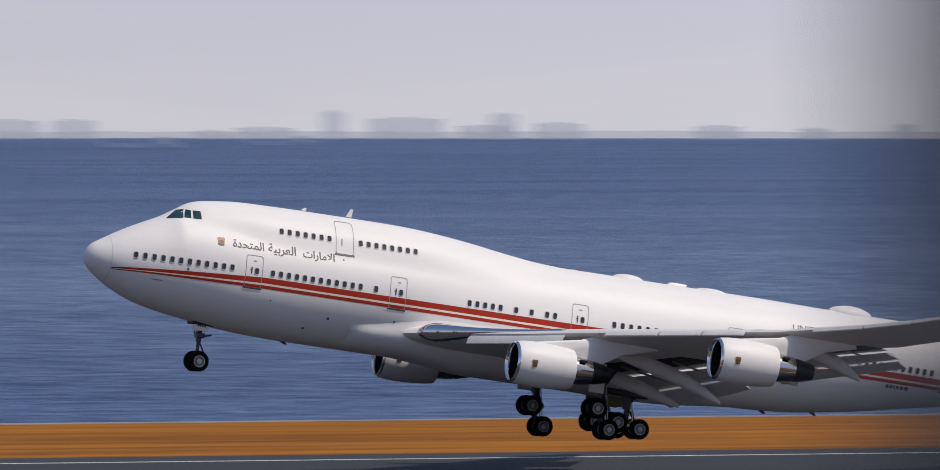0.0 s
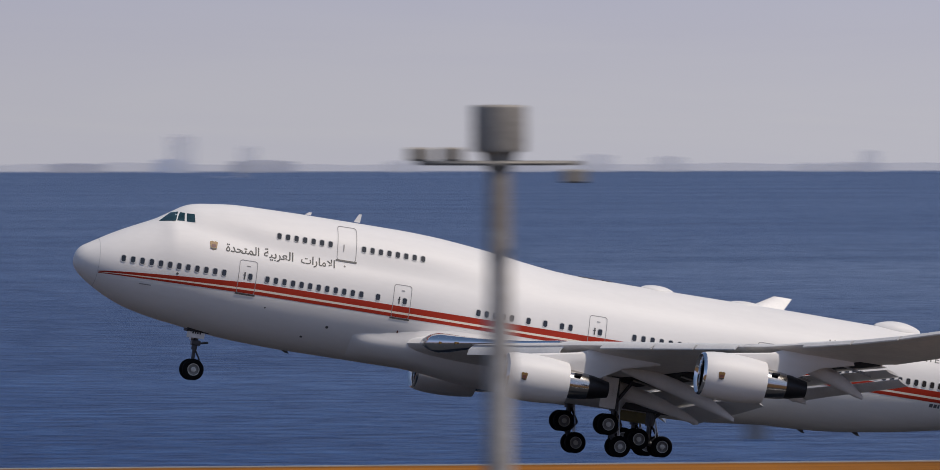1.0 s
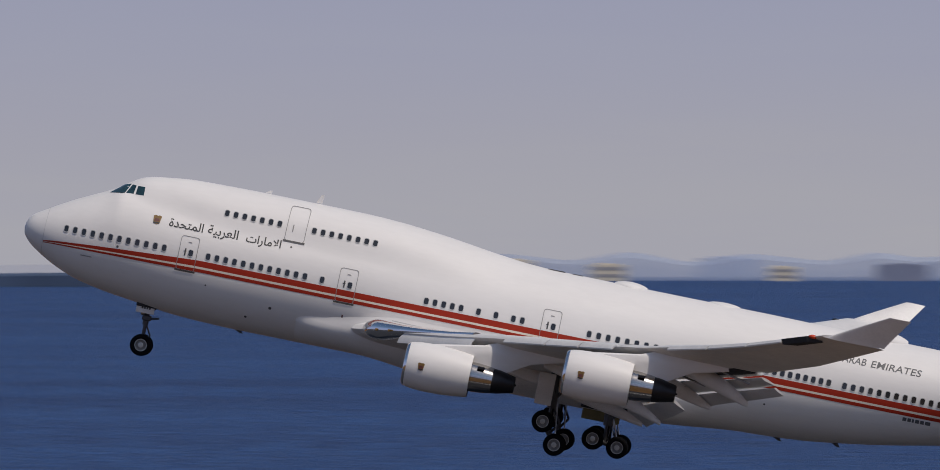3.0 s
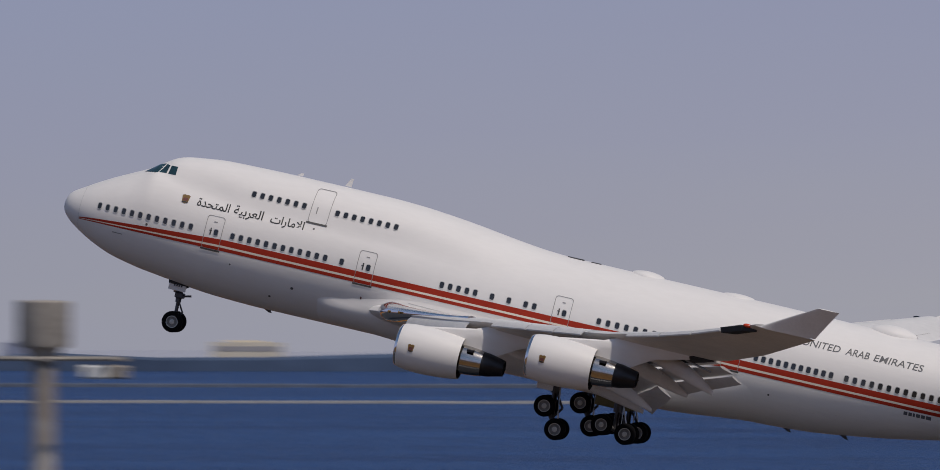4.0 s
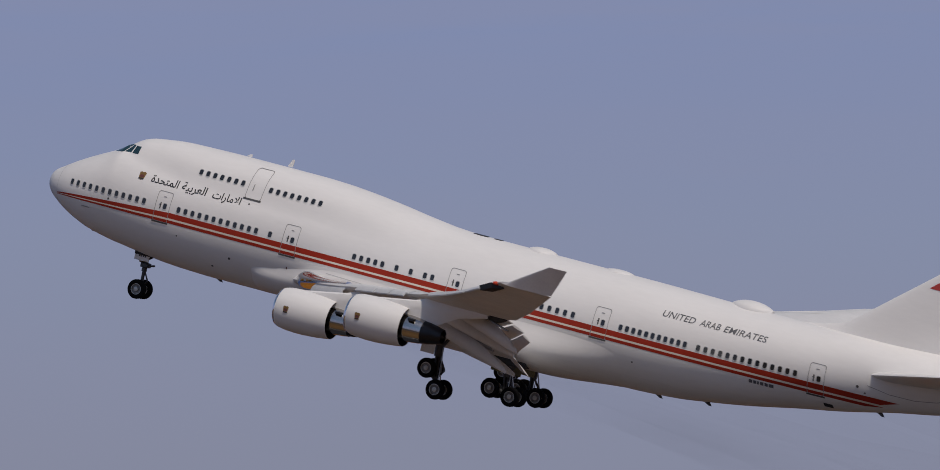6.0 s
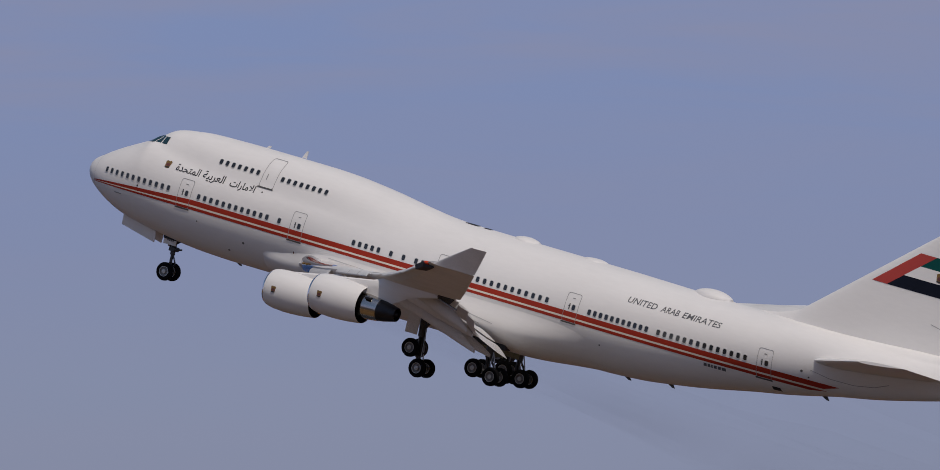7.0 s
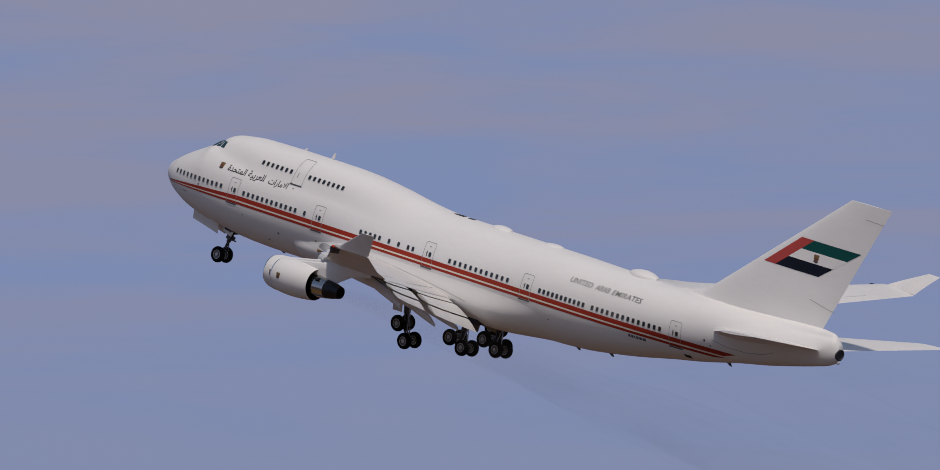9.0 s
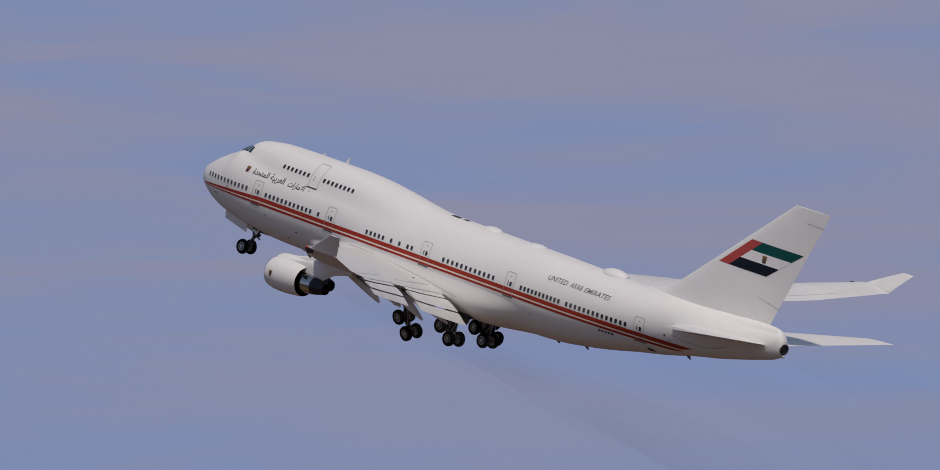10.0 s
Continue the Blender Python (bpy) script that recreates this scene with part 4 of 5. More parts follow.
def skin_ring(name, x, z, w, h, r, line, mat, parent, off, lab="", lean=0.0):
    bm = bmesh.new()
    rows = []
    a, b = rounded(w, h, r, 5), rounded(w - 2 * line, h - 2 * line, max(0.02, r - line), 5)
    def dense(p):
        out = []
        for i in range(len(p)):
            q, s = Vector(p[i]), Vector(p[(i + 1) % len(p)])
            k = max(1, int((s - q).length / 0.18))
            out += [q.lerp(s, j / k) for j in range(k)]
        return out
    c = dense(a)
    sc = Vector(((w - 2 * line) / w, (h - 2 * line) / h))
    for p in c:
        rows.append([bm.verts.new(skin(x + p.x + lean * p.y, z + p.y, off)[0]), bm.verts.new(skin(x + p.x * sc.x + lean * p.y, z + p.y * sc.y, off)[0])])
    for i in range(len(rows)):
        j = (i + 1) % len(rows)
        bm.faces.new((rows[i][0], rows[j][0], rows[j][1], rows[i][1]))
    return part(name, bm, mat, parent, lab)


def door(x, z0, z1, w, with_window=True):
    """A cabin door on the port side, from its left edge."""
    cx, cz = x + w / 2, (z0 + z1) / 2
    d = skin_ring("door", cx, cz, w, z1 - z0, 0.16, 0.032, LINE, airliner, 0.015, "closed white cabin door with a grey seam")
    part("door_sill", skin_patch(bmesh.new(), run(cx - w / 2 - 0.05, cx + w / 2 + 0.05, 6), lambda u, v: (u, z0 - 0.06 + 0.1 * v), 0.03), SCUFF, d, "dark scuffed sill plate")
    if with_window:
        window(cx + 0.16, 0.60)
        part("door_handle", skin_patch(bmesh.new(), run(cx - 0.20, cx - 0.12, 3), lambda u, v: (u, 0.42 + 0.40 * v), 0.02), SCUFF, d, "dark grey recessed handle")
        part("handle_plate", skin_patch(bmesh.new(), run(cx - 0.26, cx - 0.10, 3), lambda u, v: (u, 0.64 + 0.04 * v), 0.024), STRUT, d)
        part("warning_label", skin_patch(bmesh.new(), run(cx - 0.08, cx + 0.12, 3), lambda u, v: (u, 1.16 + 0.05 * v), 0.02), LINE, d)
    else:
        part("door_handle", skin_patch(bmesh.new(), run(cx - 0.22, cx - 0.16, 3), lambda u, v: (u, 2.9 + 0.4 * v), 0.02), LINE, d, "grey recessed handle")
    return d


for dx in (9.06, 18.2, 29.86, 39.98, 54.46):
    door(dx, -0.42, 1.52, 1.06)
door(14.70, 2.36, 4.34, 1.14, False)

# crest beside the lettering
crest(airliner, skin_frame(7.48, 2.07, 0.012), 0.56)


def lettering(body, x0, x1, z_base, name, label, mat, slope=0.0, shear=0.0, height=None, thin=0.0):
    """Built-in font, laid on the port skin between x0 and x1."""
    cu = bpy.data.curves.new(name, "FONT")
    cu.body, cu.resolution_u = body, 3
    cu.shear = shear
    cu.offset = thin
    ob = new(name, cu)
    bpy.context.view_layer.update()
    me = bpy.data.meshes.new_from_object(ob.evaluated_get(bpy.context.evaluated_depsgraph_get()))
    bpy.data.objects.remove(ob)
    xs = [v.co.x for v in me.vertices]
    ys = [v.co.y for v in me.vertices]
    k = (x1 - x0) / (max(xs) - min(xs))
    ky = height / (max(ys) - min(ys)) if height else k
    low = min(xs)
    for v in me.vertices:
        x = x0 + (v.co.x - low) * k
        v.co = skin(x, z_base + v.co.y * ky + slope * (x - x0), 0.014)[0]
    me.materials.clear()
    me.materials.append(mat)
    t = new(name, me)
    t.parent = airliner
    return tagged(t, label)


for word, x0, x1 in (("UNITED", 44.25, 46.45), ("ARAB", 46.78, 48.15), ("EMIRATES", 48.42, 51.3)):
    lettering(word, x0, x1, 1.92, "lettering", "dark grey lettering, one word of the country name", LETTER, 0.0, 0.12, 0.38, 0.006)
# the same name in its own script, shaped forms from the left-hand end
ARABIC = "\uFE93\uFEAA\uFEA4\uFE98\uFEE4\uFEDF\uFE8D   \uFE94\uFEF4\uFE91\uFEAE\uFECC\uFEDF\uFE8D   \uFE95\uFE8D\uFEAD\uFE8E\uFEE3\uFEFB\uFE8D"
for word, (x0, x1) in zip(ARABIC.split(), ((8.2, 10.15), (10.42, 12.16), (12.62, 14.62))):
    lettering(word, x0, x1, 1.86, "script_lettering", "dark flowing script, one word of the country name", INK, 0.0, 0.0, None, 0.014)
# unreadable registration as bars
for k, (u, w) in enumerate(((0.0, 0.22), (0.28, 0.20), (0.53, 0.12), (0.72, 0.22), (1.0, 0.22), (1.28, 0.30))):
    part("registration_bar", skin_patch(bmesh.new(), run(50.75 + u, 50.75 + u + w, 3), lambda uu, v: (uu, -0.66 + 0.20 * v), 0.012), LETTER, airliner)


# cockpit windows: three panes to port, three to starboard, wrapped round the nose of the hump
def cockpit_pane(corners, side):
    bm = bmesh.new()
    n = 6
    a, b, c, d = (Vector((*p, 0)) for p in corners)
    g = []
    for i in range(n + 1):
        row = []
        for j in range(n + 1):
            p = a.lerp(b, i / n).lerp(d.lerp(c, i / n), j / n)
            q, nrm = skin(p.x, p.y, 0.014)
            row.append(bm.verts.new((q.x, side * -q.y, q.z)))
        g.append(row)
    for i in range(n):
        for j in range(n):
            bm.faces.new((g[i][j], g[i + 1][j], g[i + 1][j + 1], g[i][j + 1]))
    return part("cockpit_window", bm, COCKPIT_GLASS, airliner, "dark tinted cockpit window", True)


for s in (-1, 1):
    for corners in (((4.42, 3.00), (5.30, 3.16), (5.52, 3.72), (5.12, 3.60)), ((5.36, 3.18), (5.80, 3.20), (5.84, 3.68), (5.60, 3.70)), ((5.92, 3.20), (6.40, 3.22), (6.36, 3.70), (5.94, 3.68))):
        cockpit_pane(corners, s)
# nose cone seam
bm = bmesh.new()
loft(bm, [[(x - X_ORIGIN, (radius(section(x), a) + 0.008) * math.cos(a), section(x)[5] + (radius(section(x), a) + 0.008) * math.sin(a)) for a in [i * math.tau / 80 for i in range(80)]] for x in (1.24, 1.262)], cap=False)
part("radome_seam", bm, FINE_LINE, airliner)


def blister(x0, x1, h, w, z, mat, name, lab):
    rr = []
    for i in range(13):
        u = i / 12
        k = max(0.04, math.sin(math.pi * (0.04 + 0.92 * u)) ** 0.6)
        x = x0 + (x1 - x0) * u
        rr.append([(x, w * k * math.cos(a), z - 0.12 + (h * k + 0.12) * max(-0.3, math.sin(a))) for a in [j * math.tau / 24 for j in range(24)]])
    return part(name, shift(loft(bmesh.new(), rr)), mat, airliner, lab, True)


blister(33.35, 35.2, 0.25, 0.75, 3.64, WHITE, "antenna_dome", "white antenna dome on the roof")
blister(38.8, 40.55, 0.15, 0.7, 3.64, WHITE, "antenna_dome", "low white antenna dome on the roof")
blister(47.5, 50.2, 0.46, 0.9, 3.56, WHITE, "antenna_dome", "large white antenna dome on the roof")
part("roof_hatch", shift(boxed(29.5, 30.5, -0.35, 0.1, 3.60, 3.70, 0.04)), INK, airliner, "dark vent on the roof")
part("roof_hatch", shift(boxed(30.9, 31.5, -0.3, 0.1, 3.60, 3.685, 0.03)), INK, airliner, "dark vent on the roof")
for x, z, hgt, L in ((13.0, 4.78, 0.12, 0.34), (15.9, 4.80, 0.44, 0.36)):
    part("blade_antenna", shift(loft(bmesh.new(), [[(x, 0, z - 0.05), (x + L, 0.03, z - 0.05), (x + L, -0.03, z - 0.05)], [(x + 0.7 * L, 0, z + hgt), (x + 1.15 * L, 0.02, z + hgt), (x + 1.15 * L, -0.02, z + hgt)]])), WHITE, airliner, "white blade antenna")
for x, z in ((12.6, -3.2), (43.6, -3.1), (46.9, -2.78), (58.2, -0.70)):
    part("drain_mast", shift(loft(bmesh.new(), [[(x, 0.03, z + 0.1), (x + 0.5, 0.03, z + 0.1), (x + 0.5, -0.03, z + 0.1), (x, -0.03, z + 0.1)], [(x + 0.5, 0.02, z - 0.14), (x + 0.7, 0.02, z - 0.14), (x + 0.7, -0.02, z - 0.14), (x + 0.5, -0.02, z - 0.14)]])), STRUT, airliner, "small grey drain mast")
for x, z, r in ((5.6, 0.15, 0.07), (14.7, -1.55, 0.09), (13.4, -2.3, 0.08), (10.9, -1.0, 0.05), (15.2, 2.05, 0.06), (57.6, 0.75, 0.09), (58.1, 0.45, 0.06), (43.0, -1.3, 0.06)):
    m = skin_frame(x, z, 0.0)
    part("skin_port", loft(bmesh.new(), [[m @ Vector((r * math.cos(a), r * math.sin(a), h)) for a in [i * math.tau / 10 for i in range(10)]] for h in (0.0, 0.016)]), SCUFF, airliner)
on_skin = lambda x, z, off: skin(x, z, off)[0]
seam([(58.2, 0.95), (59.6, 0.72), (61.2, 0.72), (62.6, 0.95), (63.6, 1.35)], on_skin, 0.035, LINE, "panel_seam", airliner)
part("air_data_probe", skin_patch(bmesh.new(), run(3.6, 4.25, 4), lambda u, v: (u, -0.75 + 0.05 * v), 0.05), LINE, airliner)
part("outflow_valve", skin_patch(bmesh.new(), run(55.4, 55.95, 4), lambda u, v: (u, -1.0 + 0.22 * v), 0.015), DARK, airliner, "dark outflow valve")
part("wing_root_mark", skin_patch(bmesh.new(), run(18.75, 18.83, 2), lambda u, v: (u, -2.0 + 0.9 * v), 0.02), CREST_RED, airliner)
# landing lights in the wing root
for y in (-4.9, -5.7):
    le, te, z, th = wing_at(-y)
    part("landing_light", shift(boxed(le - 0.30, le - 0.20, y - 0.10, y + 0.10, z + 0.16, z + 0.30, 0.02)), GOLD, airliner, "amber landing light in the wing root")


# landing gear
def wheel_parts(parent, c, width=0.40, r=0.62):
    x, y, z = c
    w = width / 2
    part("tyre", turned(bmesh.new(), [(-w * 0.75, 0.34), (-w, 0.42), (-w, 0.50), (-w * 0.8, 0.585), (-w * 0.4, r), (w * 0.4, r), (w * 0.8, 0.585), (w, 0.50), (w, 0.42), (w * 0.75, 0.34)], c, 36, "y"), RUBBER, parent, "black aircraft tyre", True)
    part("rim", turned(bmesh.new(), [(-w * 0.75, 0.345), (-w * 0.8, 0.30), (-w * 0.45, 0.26), (-w * 0.4, 0.13), (-w * 0.75, 0.11), (-w * 0.8, 0.01), (w * 0.8, 0.01), (w * 0.75, 0.11), (w * 0.4, 0.13), (w * 0.45, 0.26), (w * 0.8, 0.30), (w * 0.75, 0.345)], c, 28, "y"), RIM, parent, "grey metal wheel rim", True)
    for s in (-1, 1):
        part("hub", turned(bmesh.new(), [(s * w * 0.70, 0.15), (s * w * 0.86, 0.14), (s * w * 0.92, 0.09), (s * w * 0.92, 0.005)], c, 16, "y"), HUB, parent, "bright round hub", True)
        part("rim_flange", turned(bmesh.new(), [(s * w * 0.74, 0.36), (s * w * 0.84, 0.345), (s * w * 0.82, 0.315), (s * w * 0.70, 0.30)], c, 28, "y"), HUB, parent, "", True)


NOSE_PIVOT = (7.75, 0, -2.55)
def build_nose_gear():
    bm = bmesh.new()
    tube(bm, (0, 0, 0.2), (0.02, 0, -1.4), 0.17)
    tube(bm, (0.02, 0, -1.3), (0.05, 0, -2.55), 0.105)
    tube(bm, (0.05, -0.5, -2.55), (0.05, 0.5, -2.55), 0.09)
    tube(bm, (0.05, -0.22, -1.05), (0.75, -0.12, -0.9), 0.06)
    tube(bm, (0.0, 0, -0.7), (1.1, 0, 0.1), 0.07)
    tube(bm, (0.1, 0, -1.4), (0.42, 0, -1.95), 0.05)
    tube(bm, (0.42, 0, -1.95), (0.1, 0, -2.4), 0.05)
    box(bm, -0.2, 0.3, -0.3, 0.3, -1.15, -0.85, 0.04)
    gear = part("nose_gear", bm, STRUT, airliner, "grey nose gear leg with two wheels", True)
    gear.location = (NOSE_PIVOT[0] - X_ORIGIN, 0, NOSE_PIVOT[2])
    for y in (-0.46, 0.46):
        wheel_parts(gear, (0.05, y, -2.55), 0.40)
    for y in (-0.2, 0.2):
        part("taxi_light", turned(bmesh.new(), [(-0.30, 0.01), (-0.31, 0.13), (-0.16, 0.14), (-0.1, 0.02)], (0, y, -0.75), 14), STEEL, gear, "round taxi light")
    part("gear_door", boxed(-0.62, 0.42, -0.5, -0.45, -0.75, -0.05, 0.02), WHITE, gear, "white gear door plate")
    for k in range(4):
        part("marking_bar", boxed(-0.32 + 0.14 * k, -0.23 + 0.14 * k, -0.512, -0.50, -0.5, -0.35), INK, gear)
    return gear


nose_gear = build_nose_gear()
# solid dark box in place of the shaded nose gear bay
part("nose_gear_bay_shade", shift(boxed(7.1, 8.4, -0.55, 0.55, -2.95, -2.5, 0.03)), DARK, airliner, "dark box painted for the shade in the nose gear bay")


def build_nose_door(y):
    """A long door ahead of the nose gear, hinged along its upper edge."""
    bm = boxed(-1.4, 1.4, -0.03, 0.03, -0.76, 0.0, 0.02)
    for v in bm.verts:
        v.co.z -= 0.207 * v.co.x
    d = part("nose_gear_door", bm, WHITE, airliner, "white nose gear door")
    return d


nose_doors = {s: build_nose_door(s) for s in (-1, 1)}


def build_truck(pivot, centre, tilt, side, name, lab):
    """A leg with a four-wheel truck; the pivot and the truck's centre in airframe space."""
    px, py, pz = pivot
    cx, cy, cz = (a - b for a, b in zip(centre, pivot))
    bm = bmesh.new()
    tube(bm, (0, 0, 0), (cx * 0.6, cy * 0.6, cz * 0.6), 0.26)
    tube(bm, (cx * 0.6, cy * 0.6, cz * 0.6), (cx, cy, cz), 0.15)
    g = part(name, bm, STRUT, airliner, lab, True)
    g.location = (px - X_ORIGIN, py, pz)
    a = radians(tilt)
    fx, fz = 0.73 * math.cos(a), 0.73 * math.sin(a)
    part("truck_beam", tube(bmesh.new(), (cx - fx * 1.15, cy, cz + fz * 1.15), (cx + fx * 1.15, cy, cz - fz * 1.15), 0.16), STRUT, g, "", True)
    for k in (-1, 1):
        part("axle", tube(bmesh.new(), (cx + k * fx, cy - 0.6, cz - k * fz), (cx + k * fx, cy + 0.6, cz - k * fz), 0.09), STRUT, g, "", True)
    part("drag_brace", tube(bmesh.new(), (cx * 0.5, cy * 0.5, cz * 0.5), (1.2, 0.0, 0.0), 0.10), STRUT, g, "", True)
    part("side_brace", tube(bmesh.new(), (cx * 0.5, cy * 0.5, cz * 0.5), (-0.2, side * -1.1, 0.1), 0.09), STRUT, g, "", True)
    part("torque_link", tube(bmesh.new(), (cx * 0.6 + 0.15, cy * 0.6, cz * 0.6), (cx + 0.5, cy, cz * 0.82), 0.07), STRUT, g, "", True)
    part("torque_link", tube(bmesh.new(), (cx + 0.5, cy, cz * 0.82), (cx + 0.1, cy, cz * 0.98), 0.07), STRUT, g, "", True)
    part("levelling_rod", tube(bmesh.new(), (cx * 0.3 + 0.2, cy * 0.3, cz * 0.3), (cx + fx, cy, cz - fz + 0.1), 0.045), STEEL, g, "", True)
    part("retraction_strut", tube(bmesh.new(), (cx * 0.15, cy * 0.15 + side * 0.3, cz * 0.12), (cx * 0.75 - 0.05, cy * 0.75 + side * 0.18, cz * 0.7), 0.07), STRUT, g, "", True)
    part("brake_hose", tube(bmesh.new(), (cx * 0.4 + 0.3, cy * 0.4, cz * 0.4), (cx + 0.35, cy - 0.3, cz * 0.9), 0.03), STEEL, g, "", True)
    part("brake_hose", tube(bmesh.new(), (cx + 0.35, cy - 0.3, cz * 0.9), (cx + fx, cy - 0.4, cz - fz + 0.05), 0.03), STEEL, g, "", True)
    part("brake_hose", tube(bmesh.new(), (cx * 0.3 + 0.1, cy * 0.3 - 0.2, cz * 0.3), (cx * 0.9 + 0.1, cy - 0.15, cz * 0.95), 0.035), RUBBER, g, "", True)
    for k in (-1, 1):
        for off in (-0.56, 0.56):
            wheel_parts(g, (cx + k * fx, cy + off, cz - k * fz), 0.42)
    return g


wing_gears, body_gears = {}, {}
for s in (-1, 1):
    wing_gears[s] = build_truck((31.3, s * 5.7, -1.7), (31.58, s * 5.62, -5.19), 53, s, "wing_gear", "grey wing gear leg with a tilted four-wheel truck")
    part("gear_door", boxed(-0.85, 0.1, s * 0.5 - 0.04, s * 0.5 + 0.04, -2.0, -0.2, 0.03), FAIRING, wing_gears[s], "pale gear door on the leg")
    body_gears[s] = build_truck((34.5, s * 1.95, -2.8), (34.65, s * 1.92, -5.24), 9, s, "body_gear", "grey body gear leg with a four-wheel truck")
    part("gear_door", boxed(-1.5, 0.6, s * -0.95 - 0.03, s * -0.95 + 0.03, -1.35, -0.05, 0.03), PRIMER, body_gears[s], "olive primed inside of a gear door")
# solid dark box in place of the shaded main gear bay
part("gear_bay_shade", shift(boxed(32.9, 35.8, -2.3, 2.3, -3.5, -3.0, 0.05)), DARK, airliner, "dark box painted for the shade in the open gear bay")


# ---------------------------------------------------------------- exhaust smoke
def smoke_material():
    m = bpy.data.materials.new("thin_exhaust_smoke")
    m.use_nodes = True
    n, l = m.node_tree.nodes, m.node_tree.links
    b = n["Principled BSDF"]
    b.inputs["Base Color"].default_value = (0.06, 0.055, 0.05, 1)
    b.inputs["Roughness"].default_value, b.inputs["Specular IOR Level"].default_value = 1.0, 0.0
    co, mp, w, r = n.new("ShaderNodeTexCoord"), n.new("ShaderNodeMapping"), n.new("ShaderNodeTexNoise"), n.new("ShaderNodeMapRange")
    mp.inputs["Scale"].default_value = (0.10, 0.4, 0.4)
    w.inputs["Scale"].default_value, w.inputs["Detail"].default_value = 1.0, 3
    r.inputs["From Min"].default_value, r.inputs["From Max"].default_value = 0.35, 0.7
    r.inputs["To Min"].default_value, r.inputs["To Max"].default_value = 0.005, 0.027
    l.new(co.outputs["Object"], mp.inputs[0])
    l.new(mp.outputs[0], w.inputs["Vector"])
    l.new(w.outputs["Fac"], r.inputs["Value"])
    l.new(r.outputs[0], b.inputs["Alpha"])
    return m


SMOKE = smoke_material()


def build_smoke():
    """Widening veils of thin smoke behind the four engines, one inside another."""
    bm = bmesh.new()
    for ex, ey, ez in ENGINES:
        for side in (-1, 1):
            for shell in range(4 if side < 0 and ey < 15 else 1):
                rr = []
                for i in range(26):
                    u = i / 25
                    r = (0.35 + 2.7 * u ** 0.8) * (1 - 0.23 * shell) * (1 + 0.25 * noise.noise(Vector((u * 7, shell * 0.3, ex + side))))
                    x, z = ex + 6.4 + (58.0 - 6.0 * shell) * u, ez - 2.2 * u - 1.2 * u * u + 0.4 * noise.noise(Vector((u * 5, 7, ey)))
                    rr.append([(x - X_ORIGIN, side * ey - r * math.cos(a), z + r * math.sin(a)) for a in [math.pi * (j / 10 - 0.5) for j in range(11)]])
                loft(bm, rr, cap=False, closed=False)
    ob = finish("exhaust_smoke", bm, SMOKE, None, "", True)
    ob.visible_shadow = False
    return tagged(ob, "thin dark exhaust smoke trailing behind the engines", "smoke", kind="stuff")


smoke = build_smoke()


# ---------------------------------------------------------------- masts
def at(azimuth, dist, z=0.0):
    """A place seen from the camera's stand at an azimuth in degrees, counter-clockwise from +y."""
    return Vector((-math.sin(radians(azimuth)) * dist, math.cos(radians(azimuth)) * dist, z))


def build_mast(az, dist, height, lamps, name_group="apron floodlight masts"):
    m = thing("floodlight_mast", "tall grey steel floodlight mast with a crown platform", "light mast", name_group)
    m.location = at(az, dist)
    m.rotation_euler = (0, 0, radians(az))
    p = part("pole", tube(bmesh.new(), (0, 0, 0), (0, 0, height - 1.2), 0.52, 0.30, 20), GALV, m, "tapered grey pole", True)
    part("base_plate", tube(bmesh.new(), (0, 0, 0), (0, 0, 0.12), 0.9, 0.9, 16), GALV, m)
    part("head", turned(bmesh.new(), [(0, 0.01), (0, 0.7), (0.1, 0.74), (1.25, 0.74), (1.3, 0.7), (1.32, 0.01)], (0, 0, 0), 24), MAST_DARK, m, "drum-shaped hoist head", True).matrix_local = Matrix.Translation((0, 0, height - 1.25)) @ Matrix.Rotation(radians(-90), 4, "Y")
    part("collar", tube(bmesh.new(), (0, 0, height - 1.75), (0, 0, height - 1.25), 0.34, 0.52, 16), MAST_DARK, m)
    ring = bmesh.new()
    box(ring, -2.3, 2.3, -0.12, 0.12, height - 1.62, height - 1.5)
    box(ring, -0.12, 0.12, -2.3, 2.3, height - 1.62, height - 1.5)
    n = 20
    for i in range(n):
        a0, a1 = i * math.tau / n, (i + 1) * math.tau / n
        tube(ring, (2.0 * math.cos(a0), 2.0 * math.sin(a0), height - 1.56), (2.0 * math.cos(a1), 2.0 * math.sin(a1), height - 1.56), 0.07, n=6)
    part("platform", ring, MAST_DARK, m, "ring-shaped lamp platform")
    for a, r, up, pale in lamps:
        x, y = r * math.cos(radians(a)), r * math.sin(radians(a))
        z = height - 1.5 + (0 if up > 0 else -0.62)
        part("floodlight", boxed(x - 0.34, x + 0.34, y - 0.25, y + 0.25, z, z + 0.38, 0.05), SHIP_WHITE if pale else MAST_DARK, m, "boxy floodlight")
    return m


AZ_MAST = (-12.63, -0.21, 13.18)
build_mast(AZ_MAST[0], 300, 22.05 + 1.8, ((180, 2.2, 1, 0), (200, 1.4, 1, 0), (0, 2.1, -1, 0)))
build_mast(AZ_MAST[1], 300, 22.0 + 1.8, ((180, 1.9, 1, 1), (200, 2.0, -1, 1), (0, 2.1, 1, 0), (340, 1.6, -1, 1)))
build_mast(AZ_MAST[2], 300, 22.0 + 1.7, ((180, 1.9, -1, 0), (0, 2.0, -1, 0), (330, 1.6, -1, 1)))


